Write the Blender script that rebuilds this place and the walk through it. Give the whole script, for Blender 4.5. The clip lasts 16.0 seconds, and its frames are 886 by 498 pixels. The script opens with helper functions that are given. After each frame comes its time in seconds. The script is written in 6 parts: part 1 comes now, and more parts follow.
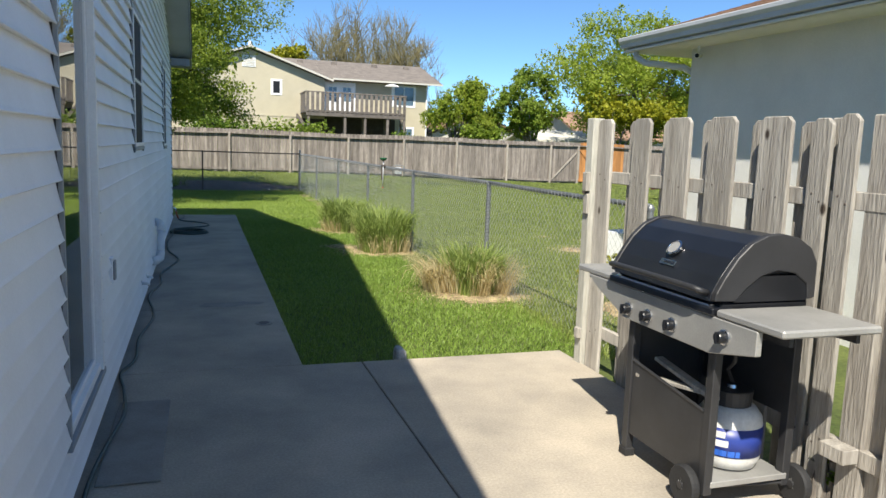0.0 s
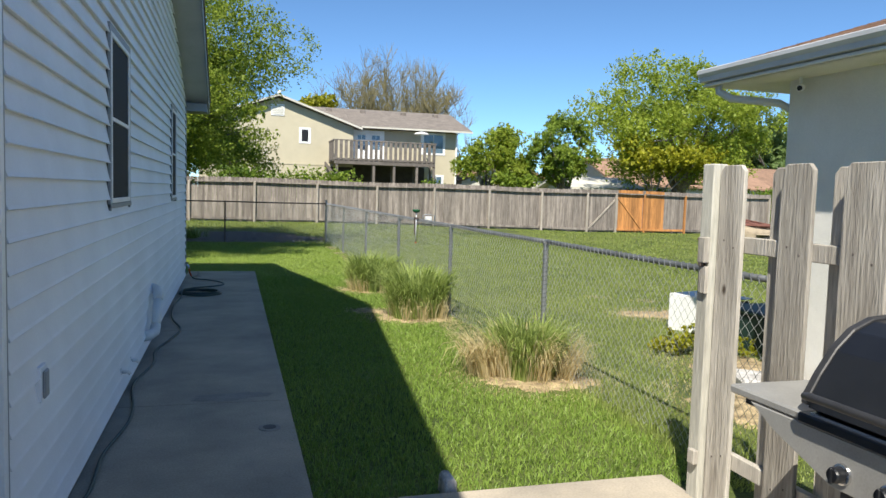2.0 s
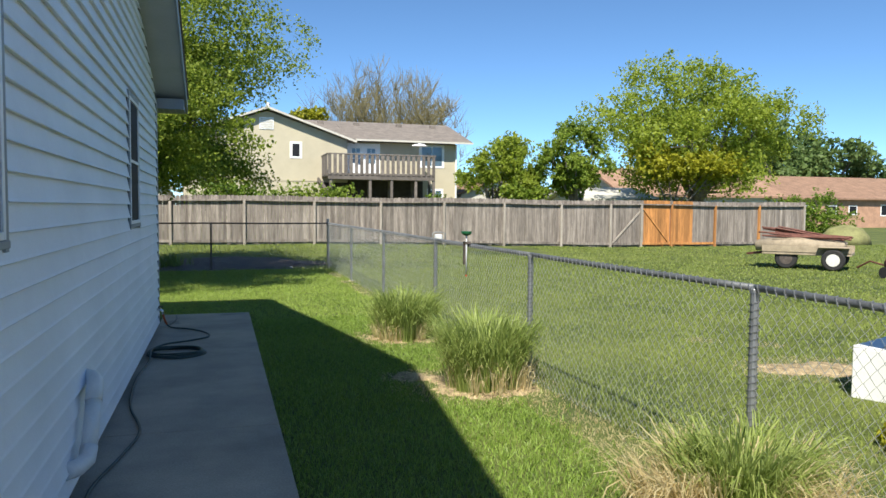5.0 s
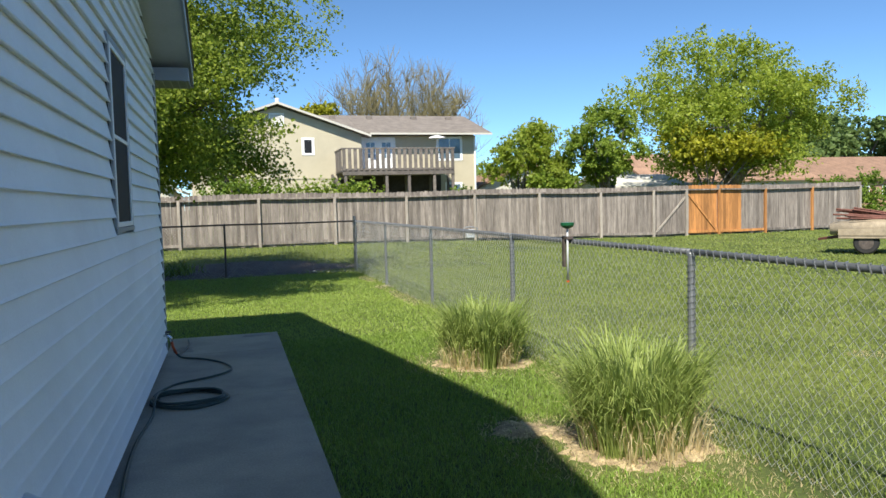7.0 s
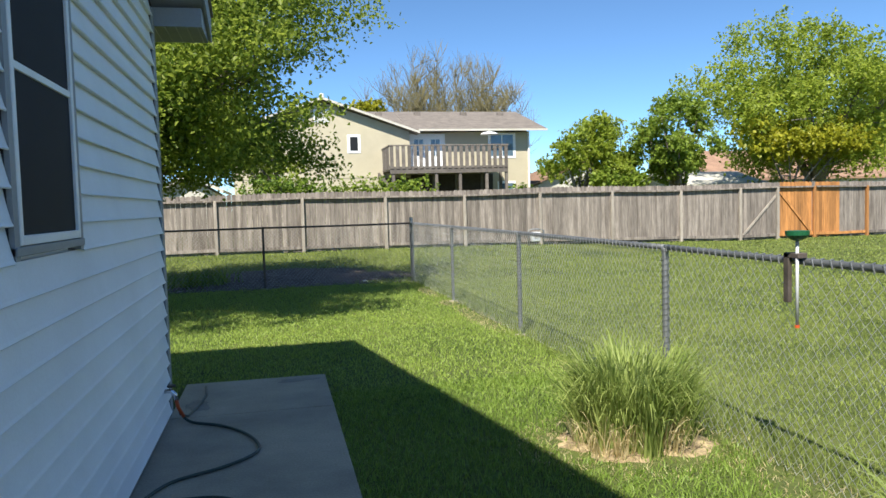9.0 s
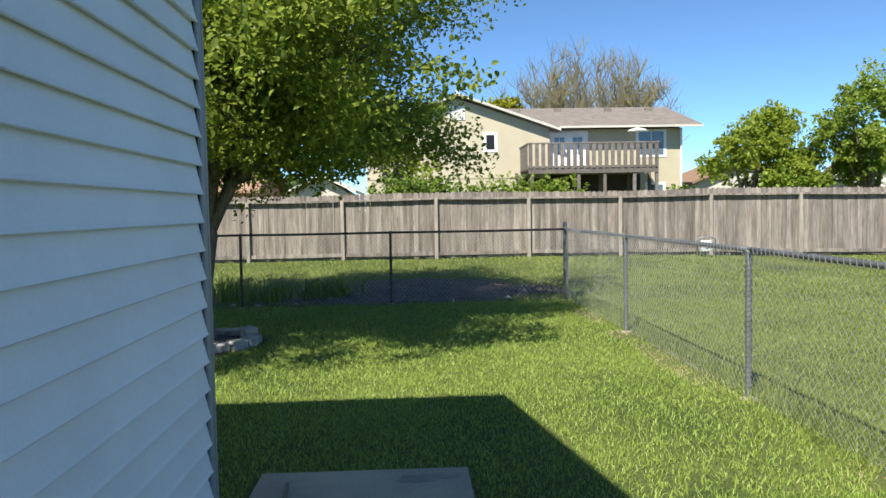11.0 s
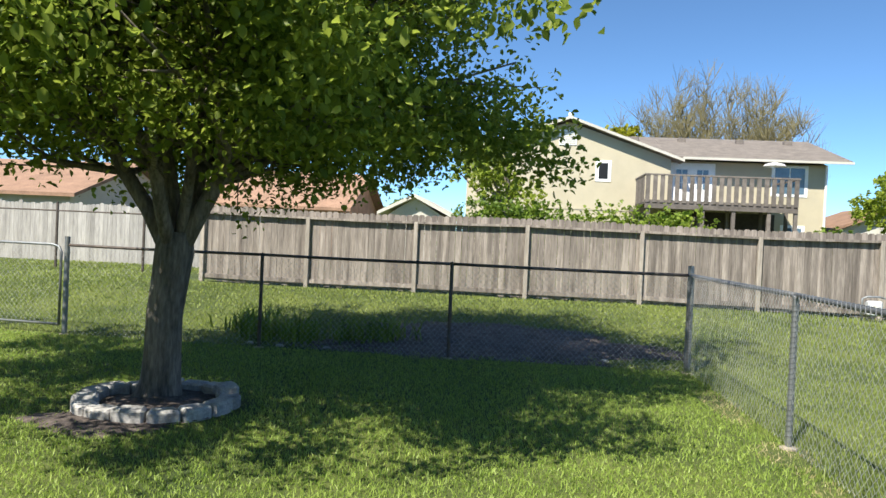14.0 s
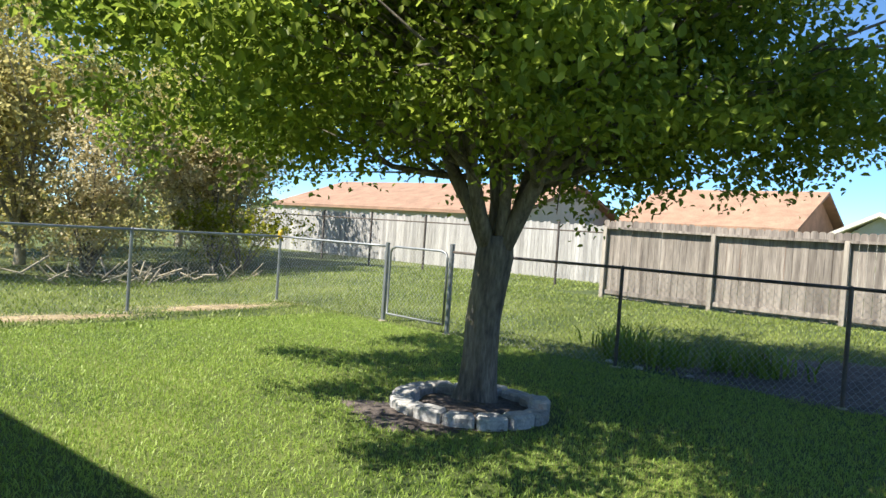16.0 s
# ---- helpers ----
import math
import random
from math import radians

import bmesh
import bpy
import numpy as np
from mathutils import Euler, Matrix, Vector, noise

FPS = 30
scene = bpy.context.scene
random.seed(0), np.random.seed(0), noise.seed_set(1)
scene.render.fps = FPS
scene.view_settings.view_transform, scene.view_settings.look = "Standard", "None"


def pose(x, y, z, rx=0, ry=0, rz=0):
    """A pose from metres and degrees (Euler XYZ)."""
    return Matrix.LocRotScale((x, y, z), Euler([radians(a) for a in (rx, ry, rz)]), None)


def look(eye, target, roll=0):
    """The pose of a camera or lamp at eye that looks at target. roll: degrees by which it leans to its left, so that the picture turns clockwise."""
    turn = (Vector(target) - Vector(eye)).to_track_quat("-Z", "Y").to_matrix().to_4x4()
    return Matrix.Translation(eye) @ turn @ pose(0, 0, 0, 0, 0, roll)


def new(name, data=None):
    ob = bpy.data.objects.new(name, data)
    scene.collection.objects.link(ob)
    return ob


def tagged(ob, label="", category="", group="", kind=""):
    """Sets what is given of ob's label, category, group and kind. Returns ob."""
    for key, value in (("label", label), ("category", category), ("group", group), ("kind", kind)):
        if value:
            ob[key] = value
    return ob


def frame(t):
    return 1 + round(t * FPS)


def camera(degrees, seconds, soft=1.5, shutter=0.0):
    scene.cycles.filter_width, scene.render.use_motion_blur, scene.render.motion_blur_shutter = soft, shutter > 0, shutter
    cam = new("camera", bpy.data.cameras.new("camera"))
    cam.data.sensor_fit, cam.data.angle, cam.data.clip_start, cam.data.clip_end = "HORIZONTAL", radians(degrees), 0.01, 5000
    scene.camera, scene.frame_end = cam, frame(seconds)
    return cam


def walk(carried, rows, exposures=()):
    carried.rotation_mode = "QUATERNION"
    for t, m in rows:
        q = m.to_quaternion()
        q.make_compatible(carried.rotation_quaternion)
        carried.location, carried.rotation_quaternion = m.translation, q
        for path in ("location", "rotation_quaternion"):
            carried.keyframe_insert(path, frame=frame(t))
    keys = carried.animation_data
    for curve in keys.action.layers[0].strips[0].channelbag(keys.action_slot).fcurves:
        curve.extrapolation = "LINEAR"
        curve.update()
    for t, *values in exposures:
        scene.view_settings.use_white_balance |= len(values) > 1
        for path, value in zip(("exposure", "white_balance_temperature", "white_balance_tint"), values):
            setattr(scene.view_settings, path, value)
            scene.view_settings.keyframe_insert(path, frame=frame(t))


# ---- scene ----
cam = camera(61.9, 16.0)
PATH = [
    (0, (0.573, -4.057, 1.622), (1.192, -2.175, 1.348), 2.0),
    (0.5, (0.618, -3.764, 1.653), (1.205, -1.866, 1.421), 1.9),
    (1, (0.687, -3.432, 1.643), (1.229, -1.517, 1.447), 2.1),
    (1.5, (0.795, -3.038, 1.652), (1.317, -1.115, 1.477), 2.3),
    (2, (0.832, -2.595, 1.668), (1.38, -0.677, 1.517), 1.7),
    (2.5, (0.89, -2.099, 1.685), (1.464, -0.187, 1.573), 1.1),
    (3, (0.894, -1.585, 1.695), (1.465, 0.33, 1.616), 0.7),
    (3.5, (0.871, -1.055, 1.696), (1.436, 0.862, 1.629), 0.6),
    (4, (0.884, -0.466, 1.688), (1.451, 1.449, 1.588), 1.0),
    (6.5, (0.748, 2.196, 1.617), (1.321, 4.109, 1.494), -1.2),
    (7, (0.743, 2.885, 1.593), (1.293, 4.804, 1.47), -1.5),
    (7.5, (0.796, 3.569, 1.633), (1.34, 5.49, 1.518), -2.1),
    (8, (0.81, 4.211, 1.617), (1.355, 6.133, 1.528), -1.3),
    (8.5, (0.845, 4.844, 1.607), (1.364, 6.773, 1.513), -1.3),
    (9, (0.86, 5.466, 1.588), (1.299, 7.413, 1.469), -1.6),
    (9.5, (0.906, 6.085, 1.575), (1.235, 8.054, 1.446), -1.7),
    (10, (0.92, 6.66, 1.59), (1.146, 8.643, 1.466), -1.7),
    (10.2, (0.93, 6.95, 1.592), (1.125, 8.937, 1.472), -1.7),
    (12.3, (0.935, 9.58, 1.594), (0.94, 11.579, 1.534), 0.4),
    (12.5, (0.95, 9.79, 1.588), (0.957, 11.789, 1.54), 0.5),
    (13, (1.105, 10.411, 1.581), (1.1, 12.411, 1.545), 0.5),
    (13.5, (1.183, 10.881, 1.596), (1.122, 12.88, 1.562), 1.2),
    (14, (1.463, 11.243, 1.558), (1.26, 13.232, 1.528), 2.6),
    (14.5, (1.687, 11.578, 1.55), (1.271, 13.534, 1.52), 3.5),
    (15, (1.901, 11.887, 1.561), (1.221, 13.767, 1.517), 4.1),
    (15.5, (2.163, 12.157, 1.52), (1.175, 13.895, 1.465), 4.2),
    (16, (2.31, 12.39, 1.475), (1.016, 13.914, 1.436), 4.1),
]
walk(cam, [(t, look(eye, target, roll)) for t, eye, target, roll in PATH],
     [(0.0, 0.5), (7.5, 0.55), (10.0, 0.62), (12.5, 0.6), (14.0, 0.66), (16.0, 1.0)])

# ---- light ----
SUN_TO = Vector((-0.403, -0.74, 1.0)).normalized()
world = bpy.data.worlds.new("world")
scene.world = world
world.use_nodes = True
wnt = world.node_tree
sky = wnt.nodes.new("ShaderNodeTexSky")
sky.sky_type, sky.sun_disc = "NISHITA", False
sky.sun_elevation = math.asin(SUN_TO.z)
sky.sun_rotation = math.atan2(SUN_TO.x, SUN_TO.y)
sky.altitude, sky.air_density, sky.dust_density, sky.ozone_density = 3800, 0.85, 0.0, 5.0
haze = wnt.nodes.new("ShaderNodeMix")
haze.data_type, haze.blend_type = "RGBA", "MULTIPLY"
haze.inputs[0].default_value, haze.inputs[7].default_value = 1.0, (0.85, 0.99, 0.97, 1)
wnt.links.new(sky.outputs[0], haze.inputs[6])
wnt.links.new(haze.outputs[2], wnt.nodes["Background"].inputs[0])
wnt.nodes["Background"].inputs[1].default_value = 0.137
sun = new("sun", bpy.data.lights.new("sun", "SUN"))
sun.data.energy, sun.data.angle, sun.data.color = 5.7, radians(0.55), (1.0, 0.94, 0.82)
sun.matrix_world = look(SUN_TO * 40, (0, 0, 0))


# ---- materials ----
def surface(name, colour, rough=0.6, var=0.25, scale=3.0, grain=60.0, grain_var=0.15, bump=0.15, metal=0.0,
            stretch=(1, 1, 1), rnd=0.0, island=0.0, tint=None, spec=0.5, local=False, knots=0.0):
    """A surface with colour variation at two scales, fine relief, and an optional second tone."""
    m = bpy.data.materials.new(name)
    m.use_nodes = True
    nt = m.node_tree
    n, l = nt.nodes, nt.links
    b = n["Principled BSDF"]
    b.inputs["Roughness"].default_value, b.inputs["Metallic"].default_value = rough, metal
    b.inputs["Specular IOR Level"].default_value = spec
    if local:
        co = n.new("ShaderNodeTexCoord").outputs["Object"]
    else:
        co = n.new("ShaderNodeNewGeometry").outputs["Position"]
    mp = n.new("ShaderNodeMapping")
    mp.inputs["Scale"].default_value = stretch
    l.new(co, mp.inputs[0])
    big, fine = n.new("ShaderNodeTexNoise"), n.new("ShaderNodeTexNoise")
    for tex, sc, det in ((big, scale, 5), (fine, grain, 4)):
        tex.inputs["Scale"].default_value, tex.inputs["Detail"].default_value = sc, det
        tex.inputs["Roughness"].default_value = 0.6
        l.new(mp.outputs[0], tex.inputs[0])
    mix = n.new("ShaderNodeMix")
    mix.data_type = "RGBA"
    dark = [c * (1 - var) for c in colour] + [1]
    light = list(tint) + [1] if tint else [min(1, c * (1 + var)) for c in colour] + [1]
    mix.inputs[6].default_value, mix.inputs[7].default_value = dark, light
    ramp = n.new("ShaderNodeMapRange")
    ramp.inputs[1].default_value, ramp.inputs[2].default_value = 0.32, 0.68
    l.new(big.outputs[0], ramp.inputs[0])
    l.new(ramp.outputs[0], mix.inputs[0])
    colour_out = mix.outputs[2]
    if knots:
        spots, near = n.new("ShaderNodeTexVoronoi"), n.new("ShaderNodeMapRange")
        spots.inputs["Scale"].default_value = 5.0
        squash = n.new("ShaderNodeMapping")
        squash.inputs["Scale"].default_value = (1, 1, 0.6)
        l.new(co, squash.inputs[0])
        l.new(squash.outputs[0], spots.inputs[0])
        near.inputs[1].default_value, near.inputs[2].default_value = knots, knots * 0.55
        l.new(spots.outputs["Distance"], near.inputs[0])
        dark_knot = n.new("ShaderNodeMix")
        dark_knot.data_type = "RGBA"
        dark_knot.inputs[7].default_value = (0.05, 0.035, 0.025, 1)
        l.new(near.outputs[0], dark_knot.inputs[0])
        l.new(mix.outputs[2], dark_knot.inputs[6])
        colour_out = dark_knot.outputs[2]
    hsv = n.new("ShaderNodeHueSaturation")
    l.new(colour_out, hsv.inputs["Color"])
    value = n.new("ShaderNodeMapRange")
    value.inputs[1].default_value, value.inputs[2].default_value = 0.3, 0.7
    value.inputs[3].default_value, value.inputs[4].default_value = 1 - grain_var, 1 + grain_var
    l.new(fine.outputs[0], value.inputs[0])
    out = value.outputs[0]
    for amount, node, socket in ((rnd, "ShaderNodeObjectInfo", "Random"), (island, "ShaderNodeNewGeometry", "Random Per Island")):
        if amount:
            r = n.new(node)
            mr = n.new("ShaderNodeMapRange")
            mr.inputs[3].default_value, mr.inputs[4].default_value = 1 - amount, 1 + amount
            l.new(r.outputs[socket], mr.inputs[0])
            mul = n.new("ShaderNodeMath")
            mul.operation = "MULTIPLY"
            l.new(out, mul.inputs[0])
            l.new(mr.outputs[0], mul.inputs[1])
            out = mul.outputs[0]
    l.new(out, hsv.inputs["Value"])
    l.new(hsv.outputs[0], b.inputs["Base Color"])
    if bump:
        bp = n.new("ShaderNodeBump")
        bp.inputs["Strength"].default_value, bp.inputs["Distance"].default_value = bump, 0.01
        l.new(fine.outputs[0], bp.inputs["Height"])
        l.new(bp.outputs[0], b.inputs["Normal"])
    return m


def leaf_surface(name, dark, light, through_light=0.45):
    """Leaves: each island takes its own tone between two greens; some light passes through."""
    m = bpy.data.materials.new(name)
    m.use_nodes = True
    nt = m.node_tree
    n, l = nt.nodes, nt.links
    b, out = n["Principled BSDF"], n["Material Output"]
    geo = n.new("ShaderNodeNewGeometry")
    big = n.new("ShaderNodeTexNoise")
    big.inputs["Scale"].default_value = 0.9
    l.new(geo.outputs["Position"], big.inputs[0])
    add = n.new("ShaderNodeMath")
    add.operation = "MULTIPLY_ADD"
    add.inputs[1].default_value, add.inputs[2].default_value = 0.75, -0.12
    l.new(geo.outputs["Random Per Island"], add.inputs[0])
    add2 = n.new("ShaderNodeMath")
    add2.operation = "MULTIPLY_ADD"
    add2.inputs[1].default_value = 0.5
    l.new(big.outputs[0], add2.inputs[0])
    l.new(add.outputs[0], add2.inputs[2])
    mix = n.new("ShaderNodeMix")
    mix.data_type = "RGBA"
    mix.inputs[6].default_value, mix.inputs[7].default_value = (*dark, 1), (*light, 1)
    l.new(add2.outputs[0], mix.inputs[0])
    l.new(mix.outputs[2], b.inputs["Base Color"])
    b.inputs["Roughness"].default_value = 0.45
    b.inputs["Specular IOR Level"].default_value = 0.35
    tr = n.new("ShaderNodeBsdfTranslucent")
    l.new(mix.outputs[2], tr.inputs[0])
    sh = n.new("ShaderNodeMixShader")
    sh.inputs[0].default_value = through_light
    l.new(b.outputs[0], sh.inputs[1])
    l.new(tr.outputs[0], sh.inputs[2])
    l.new(sh.outputs[0], out.inputs[0])
    return m


def glass_surface(name, tint=(0.75, 0.8, 0.82), gloss=0.8, rise=4.5):
    m = bpy.data.materials.new(name)
    m.use_nodes = True
    nt = m.node_tree
    n, l = nt.nodes, nt.links
    tp, gl, fr, mx = (n.new(k) for k in ("ShaderNodeBsdfTransparent", "ShaderNodeBsdfGlossy", "ShaderNodeLayerWeight", "ShaderNodeMixShader"))
    tp.inputs[0].default_value = (*tint, 1)
    gl.inputs["Roughness"].default_value = 0.01
    fr.inputs[0].default_value = 0.5
    power, gain = n.new("ShaderNodeMath"), n.new("ShaderNodeMath")
    power.operation, power.inputs[1].default_value = "POWER", rise
    gain.operation, gain.inputs[1].default_value, gain.inputs[2].default_value = "MULTIPLY_ADD", gloss, 0.05
    l.new(fr.outputs["Facing"], power.inputs[0])
    l.new(power.outputs[0], gain.inputs[0])
    l.new(gain.outputs[0], mx.inputs[0])
    l.new(tp.outputs[0], mx.inputs[1])
    l.new(gl.outputs[0], mx.inputs[2])
    l.new(mx.outputs[0], n["Material Output"].inputs[0])
    return m


SIDING = surface("vinyl_siding", (0.82, 0.84, 0.88), 0.5, 0.06, 1.2, 90, 0.03, 0.06, rnd=0.015)
SLOT = surface("shadow_slot", (0.03, 0.03, 0.035), 0.8, 0.2, 4, 60, 0.1, 0.0)
TRIM_GREY = surface("grey_trim", (0.27, 0.29, 0.31), 0.5, 0.1, 2, 60, 0.05, 0.05)
TRIM_WHITE = surface("white_trim", (0.86, 0.87, 0.88), 0.4, 0.05, 3, 60, 0.04, 0.04)
SOFFIT = surface("soffit_vinyl", (0.42, 0.43, 0.43), 0.55, 0.08, 2, 50, 0.05, 0.05)
SHINGLE = surface("grey_shingle", (0.19, 0.165, 0.145), 0.9, 0.2, 2, 25, 0.3, 0.5)
SHINGLE_TAN = surface("tan_shingle", (0.26, 0.16, 0.108), 0.9, 0.2, 1.5, 25, 0.3, 0.5, rnd=0.2)
CONCRETE = surface("concrete", (0.365, 0.325, 0.27), 0.85, 0.24, 1.1, 70, 0.15, 0.3, tint=(0.475, 0.412, 0.325))
CONCRETE_DARK = surface("damp_concrete", (0.27, 0.25, 0.22), 0.8, 0.2, 3, 90, 0.12, 0.25)
LAWN_SOIL = surface("lawn", (0.055, 0.09, 0.014), 0.95, 0.35, 0.55, 35, 0.4, 0.8, tint=(0.13, 0.155, 0.032))
SAND = surface("dry_soil", (0.27, 0.20, 0.11), 0.95, 0.4, 9, 45, 0.45, 0.9, tint=(0.50, 0.39, 0.23))
MULCH = surface("dark_mulch", (0.07, 0.055, 0.05), 0.95, 0.4, 5, 40, 0.5, 1.0, tint=(0.15, 0.12, 0.105))
FENCE_WOOD = surface("weathered_cedar", (0.185, 0.155, 0.135), 0.85, 0.35, 9, 60, 0.3, 0.4, stretch=(1, 1, 0.07), rnd=0.22, tint=(0.33, 0.29, 0.255))
FENCE_POST = surface("weathered_post", (0.36, 0.32, 0.275), 0.85, 0.25, 7, 60, 0.25, 0.35, stretch=(1, 1, 0.08), rnd=0.1)
ORANGE_WOOD = surface("new_cedar", (0.42, 0.19, 0.06), 0.75, 0.3, 8, 50, 0.25, 0.3, stretch=(1, 1, 0.07), rnd=0.25)
PICKET_WOOD = surface("bleached_picket", (0.37, 0.335, 0.29), 0.88, 0.28, 11, 80, 0.22, 0.9, stretch=(1, 1, 0.09), rnd=0.18, tint=(0.47, 0.44, 0.39), knots=0.12)
POST_PALE = surface("pale_post_wood", (0.44, 0.42, 0.365), 0.88, 0.2, 9, 70, 0.2, 0.6, stretch=(1, 1, 0.09), tint=(0.52, 0.51, 0.45))
WHITE_FENCE = surface("pale_weathered_wood", (0.35, 0.34, 0.33), 0.85, 0.25, 6, 40, 0.25, 0.3, stretch=(1, 1, 0.07), rnd=0.18)
GALV = surface("galvanised_steel", (0.28, 0.295, 0.31), 0.55, 0.15, 8, 120, 0.12, 0.05, metal=0.75)
GALV_DARK = surface("weathered_galvanised_wire", (0.17, 0.18, 0.19), 0.6, 0.2, 8, 120, 0.15, 0.05, metal=0.6)
DARK_STEEL = surface("dark_rusted_steel", (0.11, 0.09, 0.08), 0.6, 0.3, 10, 90, 0.2, 0.1, metal=0.3)
WIRE = surface("galvanised_wire", (0.46, 0.48, 0.48), 0.5, 0.1, 6, 60, 0.1, 0.0, metal=0.3)
STUCCO = surface("white_stucco", (0.74, 0.73, 0.70), 0.85, 0.06, 1.5, 120, 0.06, 0.4)
GUTTER = surface("painted_gutter", (0.55, 0.57, 0.6), 0.35, 0.08, 2, 60, 0.04, 0.03)
BARK = surface("grey_bark", (0.13, 0.11, 0.093), 0.9, 0.4, 6, 40, 0.45, 1.0, stretch=(1, 1, 0.22), tint=(0.27, 0.235, 0.195))
BARK_PALE = surface("pale_bark", (0.30, 0.26, 0.19), 0.9, 0.3, 3, 30, 0.3, 0.4)
LEAF = leaf_surface("pear_leaf", (0.085, 0.15, 0.021), (0.42, 0.50, 0.08), 0.62)
LEAF_DARK = leaf_surface("dark_leaf", (0.075, 0.14, 0.018), (0.27, 0.38, 0.055))
LEAF_MID = leaf_surface("spring_leaf", (0.15, 0.23, 0.03), (0.38, 0.48, 0.08), 0.5)
LEAF_SPRING = leaf_surface("fresh_leaf", (0.22, 0.29, 0.035), (0.47, 0.55, 0.09), 0.58)
LEAF_YELLOW = leaf_surface("yellow_leaf", (0.20, 0.23, 0.015), (0.46, 0.44, 0.04))
LEAF_FAR = leaf_surface("far_leaf", (0.10, 0.17, 0.05), (0.22, 0.30, 0.10))
LEAF_OLIVE = leaf_surface("budding_leaf", (0.36, 0.32, 0.12), (0.64, 0.58, 0.24), 0.5)
LEAF_BRUSH = leaf_surface("dry_brush", (0.42, 0.35, 0.18), (0.78, 0.68, 0.42), 0.5)
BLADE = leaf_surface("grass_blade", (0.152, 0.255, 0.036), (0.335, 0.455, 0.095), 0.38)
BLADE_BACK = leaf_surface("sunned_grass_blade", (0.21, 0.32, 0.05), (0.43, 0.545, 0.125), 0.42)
BLADE_FAR = leaf_surface("dry_grass_blade", (0.19, 0.262, 0.055), (0.335, 0.39, 0.10), 0.37)
CLUMP = leaf_surface("clump_blade", (0.17, 0.25, 0.05), (0.50, 0.58, 0.19), 0.5)
STRAW = leaf_surface("straw_blade", (0.55, 0.44, 0.22), (0.82, 0.72, 0.46), 0.52)
GLASS = glass_surface("window_glass")
COATED_GLASS = glass_surface("coated_door_glass", (0.7, 0.74, 0.76), 0.93, 2.6)
SCREEN = surface("dark_insect_screen", (0.013, 0.015, 0.02), 0.7, 0.1, 4, 300, 0.2, 0.05, spec=0.25)
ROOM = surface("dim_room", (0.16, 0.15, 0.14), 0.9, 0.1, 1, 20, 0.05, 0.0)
CREAM = surface("cream_siding", (0.49, 0.44, 0.325), 0.7, 0.06, 1, 30, 0.05, 0.1)
# near-black brown that paints the shade under the far deck
DECK_SHADE = surface("deck_shade_brown", (0.055, 0.047, 0.042), 0.85, 0.25, 4, 40, 0.25, 0.2)
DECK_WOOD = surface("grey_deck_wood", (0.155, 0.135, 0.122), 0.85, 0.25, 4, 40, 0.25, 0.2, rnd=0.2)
BRICK = surface("orange_brick", (0.42, 0.25, 0.17), 0.9, 0.2, 2, 20, 0.2, 0.2)
PALE_WALL = surface("pale_house_wall", (0.55, 0.53, 0.47), 0.8, 0.08, 1, 20, 0.06, 0.1)
BLACK_ENAMEL = surface("black_enamel", (0.012, 0.013, 0.016), 0.28, 0.2, 4, 150, 0.1, 0.05)
GREY_METAL = surface("grey_painted_metal", (0.34, 0.335, 0.32), 0.42, 0.12, 4, 120, 0.08, 0.05, metal=0.25)
CART_BLACK = surface("charcoal_cart", (0.03, 0.03, 0.032), 0.5, 0.2, 5, 120, 0.1, 0.08)
CHROME = surface("chrome", (0.65, 0.65, 0.66), 0.18, 0.05, 5, 80, 0.03, 0.0, metal=1.0)
RUBBER = surface("black_rubber", (0.02, 0.02, 0.021), 0.75, 0.2, 8, 120, 0.15, 0.2)
BLUE = surface("blue_sleeve", (0.02, 0.04, 0.22), 0.4, 0.15, 6, 60, 0.05, 0.0)
TANK_WHITE = surface("scuffed_white_steel", (0.68, 0.67, 0.63), 0.45, 0.12, 9, 60, 0.08, 0.05)
PVC = surface("white_pvc", (0.72, 0.73, 0.73), 0.4, 0.06, 5, 60, 0.04, 0.03)
HOSE = surface("dark_green_hose", (0.03, 0.055, 0.05), 0.45, 0.2, 8, 90, 0.1, 0.05)
STONE = surface("tumbled_stone", (0.33, 0.325, 0.32), 0.9, 0.3, 7, 50, 0.25, 0.7, rnd=0.18, tint=(0.54, 0.52, 0.50))
WHITE_PLASTIC = surface("white_plastic", (0.75, 0.76, 0.76), 0.5, 0.06, 3, 60, 0.05, 0.05)
GREEN_PLASTIC = surface("green_plastic", (0.012, 0.10, 0.04), 0.4, 0.15, 4, 60, 0.08, 0.05)
DARK_GREEN = surface("dark_green_plastic", (0.015, 0.04, 0.035), 0.5, 0.2, 4, 60, 0.08, 0.05)
RUST = surface("rusty_red_steel", (0.14, 0.05, 0.035), 0.75, 0.35, 6, 60, 0.3, 0.3)
TWIG = surface("olive_twig", (0.17, 0.15, 0.075), 0.9, 0.3, 3, 30, 0.3, 0.2)
HEAP = surface("faded_tarp", (0.2, 0.2, 0.08), 0.8, 0.3, 2, 20, 0.2, 0.3)
TAN_ROLL = surface("tan_canvas_roll", (0.34, 0.28, 0.2), 0.9, 0.2, 6, 60, 0.2, 0.3)
YELLOW = surface("yellow_cap", (0.6, 0.4, 0.03), 0.5, 0.1, 5, 60, 0.05, 0.0)
ORANGE = surface("orange_plastic", (0.55, 0.09, 0.02), 0.5, 0.1, 5, 60, 0.05, 0.0)


